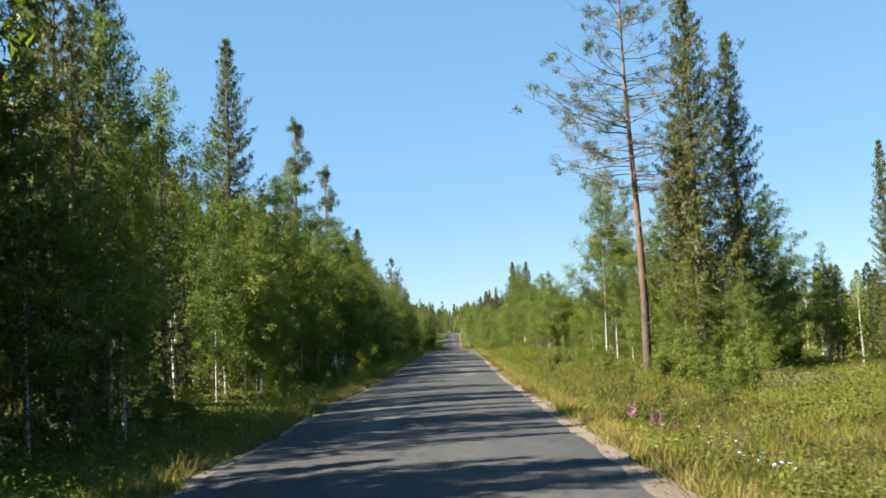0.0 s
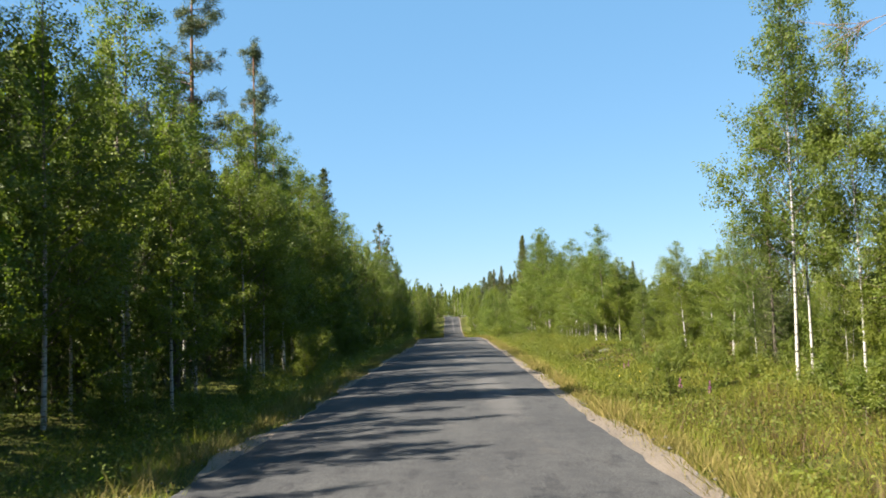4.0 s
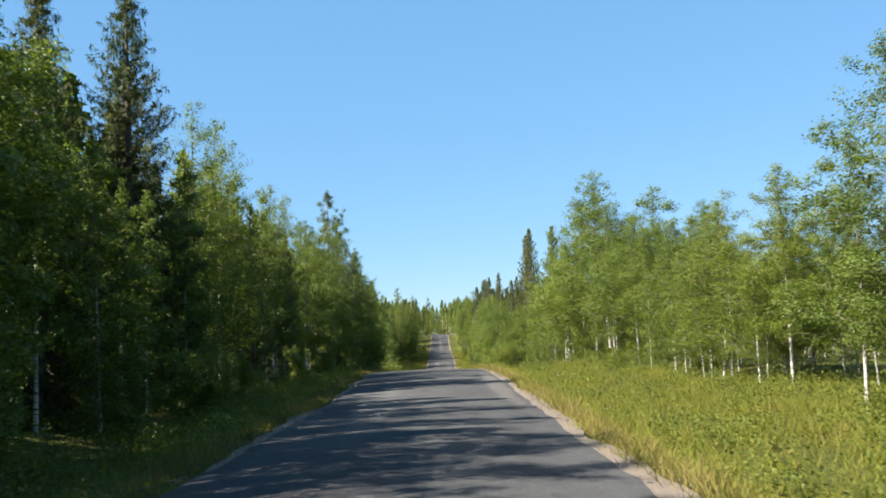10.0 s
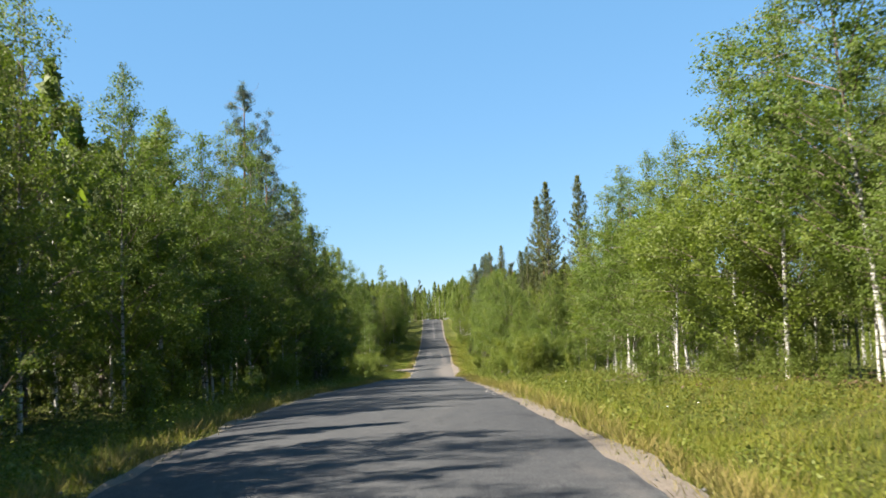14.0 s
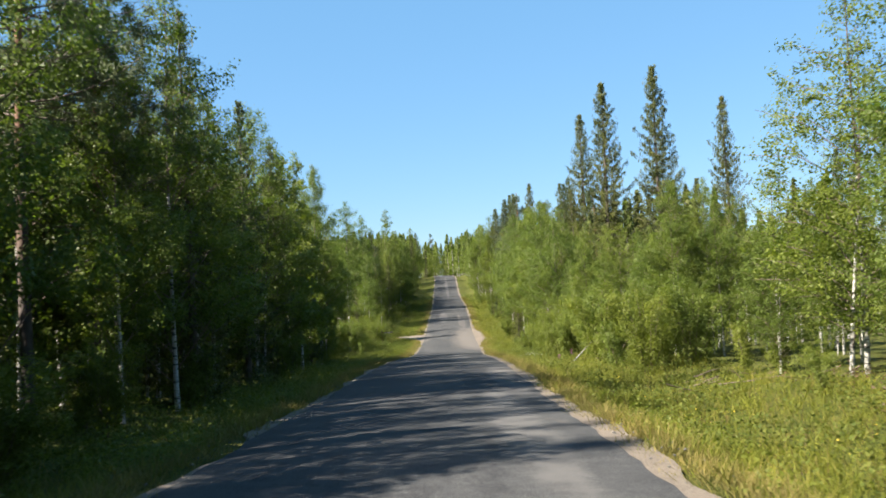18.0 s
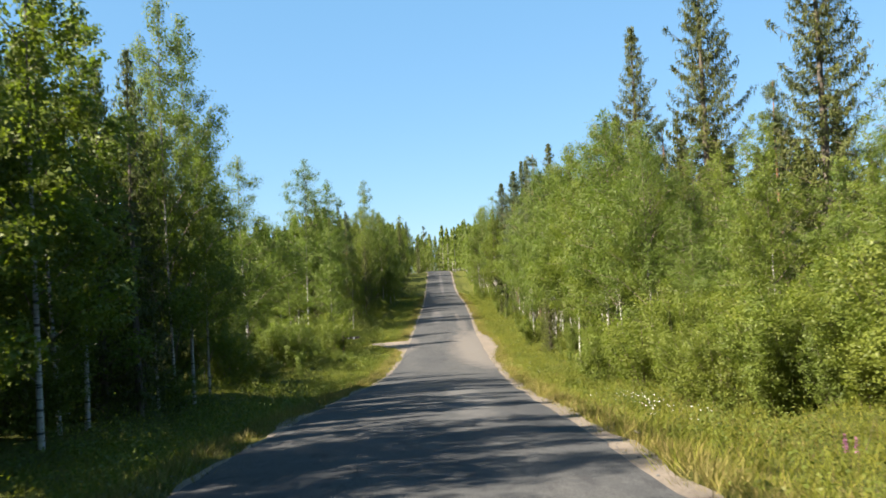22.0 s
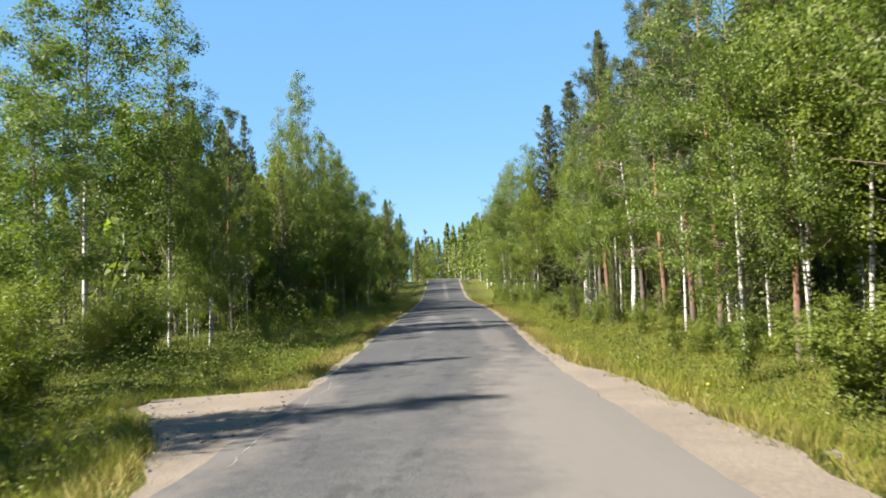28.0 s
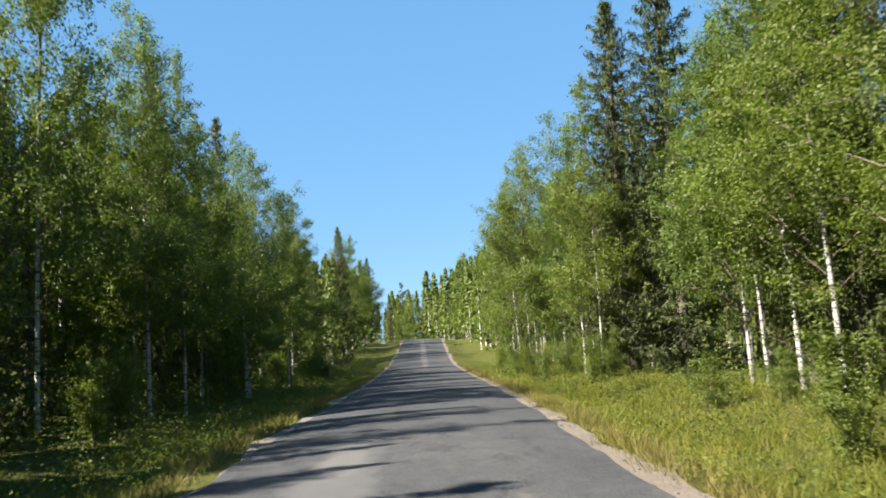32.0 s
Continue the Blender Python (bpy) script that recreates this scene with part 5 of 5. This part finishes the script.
crack([(2.4, 116.0), (2.27, 115.7), (2.2, 114.8), (2.18, 114.3), (2.31, 113.9), (2.24, 113.2), (2.27, 112.3)], 0.022, 1)
crack([(2.18, 114.3), (1.9, 114.4), (1.75, 114.2)], 0.008, 2)
crack([(-0.98, 214.5), (-0.85, 212.8), (-1.0, 211.4), (-0.9, 210.0), (-1.02, 207.5), (-0.9, 205)], 0.008, 3)


def pebbles(name, label, spots, seed, s0, s1):
    """Loose little stones on the gravel."""
    rng = np.random.default_rng(seed)
    g = (1 + 5 ** 0.5) / 2
    ico = np.array([(-1, g, 0), (1, g, 0), (-1, -g, 0), (1, -g, 0), (0, -1, g), (0, 1, g), (0, -1, -g), (0, 1, -g), (g, 0, -1), (g, 0, 1), (-g, 0, -1), (-g, 0, 1)]) / 1.9
    tri = np.array([(0, 11, 5), (0, 5, 1), (0, 1, 7), (0, 7, 10), (0, 10, 11), (1, 5, 9), (5, 11, 4), (11, 10, 2), (10, 7, 6), (7, 1, 8), (3, 9, 4), (3, 4, 2), (3, 2, 6), (3, 6, 8), (3, 8, 9), (4, 9, 5), (2, 4, 11), (6, 2, 10), (8, 6, 7), (9, 8, 1)])
    h = Heap()
    for x, y, _ in spots:
        s = rng.uniform(s0, s1) * rng.uniform(0.5, 1.0)
        v = ico * rng.uniform(0.7, 1.25, (12, 1)) * np.array([s, s * rng.uniform(0.7, 1.2), s * 0.6])
        h.add(v + np.array([x, y, max(float(land_z(x, y)), float(road_z(y)) - 0.012) + s * 0.25]), tri)
    tagged(new(name, h.mesh(name, [stone_grey])), label, "gravel", kind="stuff")


pebbles("gravel_stones", "loose small grey stones along the gravel shoulders", np.concatenate([verge(rg, 900, 6, 250, -0.4, 0.25, 1, 1.0), verge(rg, 700, 6, 250, -0.4, 0.1, -1, 1.0), np.stack([rg.uniform(-4.2, -1.3, 160), rg.uniform(207, 213, 160), np.zeros(160)], 1)]), 97, 0.012, 0.04)

# stones at the roadside


def stone(x, y, s, seed):
    bm = bmesh.new()
    bmesh.ops.create_icosphere(bm, subdivisions=3, radius=1.0)
    rng = random.Random(seed)
    ph = [rng.uniform(0, 6) for _ in range(6)]
    for v in bm.verts:
        k = 1 + 0.14 * math.sin(v.co.x * 3 + ph[0]) + 0.12 * math.sin(v.co.y * 4 + ph[1]) + 0.1 * math.sin(v.co.z * 5 + ph[2])
        v.co = v.co * k
        v.co.x *= s * 1.2
        v.co.y *= s
        v.co.z *= s * 0.65
    me = bm_mesh("stone", bm, stone_grey)
    ob = new("stone", me)
    ob.location = (x, y, float(land_z(x, y)) + s * 0.22)
    tagged(ob, "small grey stone lying in the verge grass" if s < 0.2 else "low grey boulder among heather in the clearing", "stone", "stones on the verge")


for i, (x, y, s) in enumerate(((5.0, 205, 0.08), (4.6, 199, 0.06), (6.8, 66.2, 0.24))):
    stone(x, y, s, i)

# flowers


def fireweed_meshes(seed):
    rng = np.random.default_rng(seed)
    stem, bloom, leafage = Heap(), Heap(), Heap()
    t = np.linspace(0, 1, 5)[:, None]
    p = np.array([0, 0, -0.03]) + np.array([0.05, 0.03, 0.95]) * t
    stem.add(*tube(p, [0.006, 0.006, 0.005, 0.004, 0.002], 4))
    n = 60
    u = rng.uniform(0, 1, n)
    a = rng.uniform(0, 6.28, n)
    r = 0.05 * (1 - u * 0.8)
    bloom.add(*leaves(rng, np.stack([0.04 + r * np.cos(a), 0.02 + r * np.sin(a), 0.60 + 0.36 * u], 1), 0.045, 1.0))
    n = 34
    u, a = rng.uniform(0, 1, n), rng.uniform(0, 6.28, n)
    ax = np.stack([np.cos(a), np.sin(a), 0.25 + 0 * a], 1)
    leafage.add(*leaves(rng, np.stack([0.06 * np.cos(a), 0.06 * np.sin(a), 0.08 + 0.5 * u], 1), 0.13, 0.2, 0.0, ax))
    return stem.mesh("fireweed_stem", [herb_leaf]), bloom.mesh("fireweed_blossom", [pink_petal]), leafage.mesh("fireweed_leaves", [herb_leaf])


fireweed = plant("fireweed", fireweed_meshes(5), ("stem", "blossom", "foliage"), "tall fireweed with a spike of pink blossom", "flower", "fireweed on the verge")
fr = random.Random(3)
first = True
for cx, cy, n in ((3.05, 15.7, 3), (3.4, 15.4, 4), (5.2, 45, 2), (5.1, 53.5, 2), (10.5, 56, 3), (10.8, 100.5, 5), (5.3, 155.9, 4)):
    for _ in range(n):
        x, y = cx + fr.gauss(0, 0.2), cy + fr.gauss(0, 0.45)
        m = Matrix.Translation((x, y, float(land_z(x, y)))) @ Matrix.Rotation(fr.uniform(0, 6.28), 4, "Z") @ Matrix.Scale(fr.uniform(0.4, 0.65), 4)
        if first:
            fireweed.matrix_basis, first = m, False
        else:
            copy_thing(fireweed, Matrix.Identity(4)).matrix_basis = m


def small_flowers(name, label, mat, patches, seed, height, size):
    """Flower heads on thin stalks, scattered in patches."""
    rng = np.random.default_rng(seed)
    h = Heap()
    for cx, cy, sx, sy, n in patches:
        for _ in range(n):
            x, y = cx + rng.normal(0, sx), cy + rng.normal(0, sy)
            z = float(land_z(x, y))
            hh = height * rng.uniform(0.7, 1.2)
            e = np.array([x + rng.normal(0, 0.04), y + rng.normal(0, 0.04), z + hh])
            h.add(*tube(np.array([[x, y, z], e]), [0.003, 0.002], 3), 1)
            a = np.linspace(0, 6.283, 8)[:-1]
            tilt = rng.normal(0, 0.3, 2)
            s = size * rng.uniform(0.8, 1.25)
            ring = e + np.stack([s * np.cos(a), s * np.sin(a), s * (np.cos(a) * tilt[0] + np.sin(a) * tilt[1])], 1)
            v = np.concatenate([[e + np.array([0, 0, 0.006])], ring])
            h.add(v, [(0, 1 + i, 1 + (i + 1) % 7) for i in range(7)], 0)
    tagged(new(name, h.mesh(name, [mat, herb_leaf])), label, "flowers", kind="stuff")


small_flowers("white_flowers", "white ox-eye daisies and yarrow in the verge grass", white_petal, ((4.85, 165.2, 0.25, 1.6, 60), (4.8, 161.5, 0.3, 1.2, 24), (3.8, 13.4, 0.15, 0.3, 6), (5.0, 192, 0.3, 6, 24), (-4.2, 201, 0.5, 4, 8), (4.6, 96, 0.5, 8, 16), (5.2, 222, 0.4, 9, 16)), 94, 0.38, 0.014)
small_flowers("blue_flowers", "pale blue bellflowers in the verge grass", blue_petal, ((3.65, 10.9, 0.15, 0.3, 9), (3.5, 11.6, 0.1, 0.3, 5)), 95, 0.36, 0.02)
small_flowers("yellow_flowers", "yellow hawkweed in the verge grass", yellow_petal, ((4.8, 55, 0.6, 4, 26), (4.6, 130, 0.5, 8, 30), (5.2, 206, 0.4, 5, 14)), 96, 0.36, 0.013)
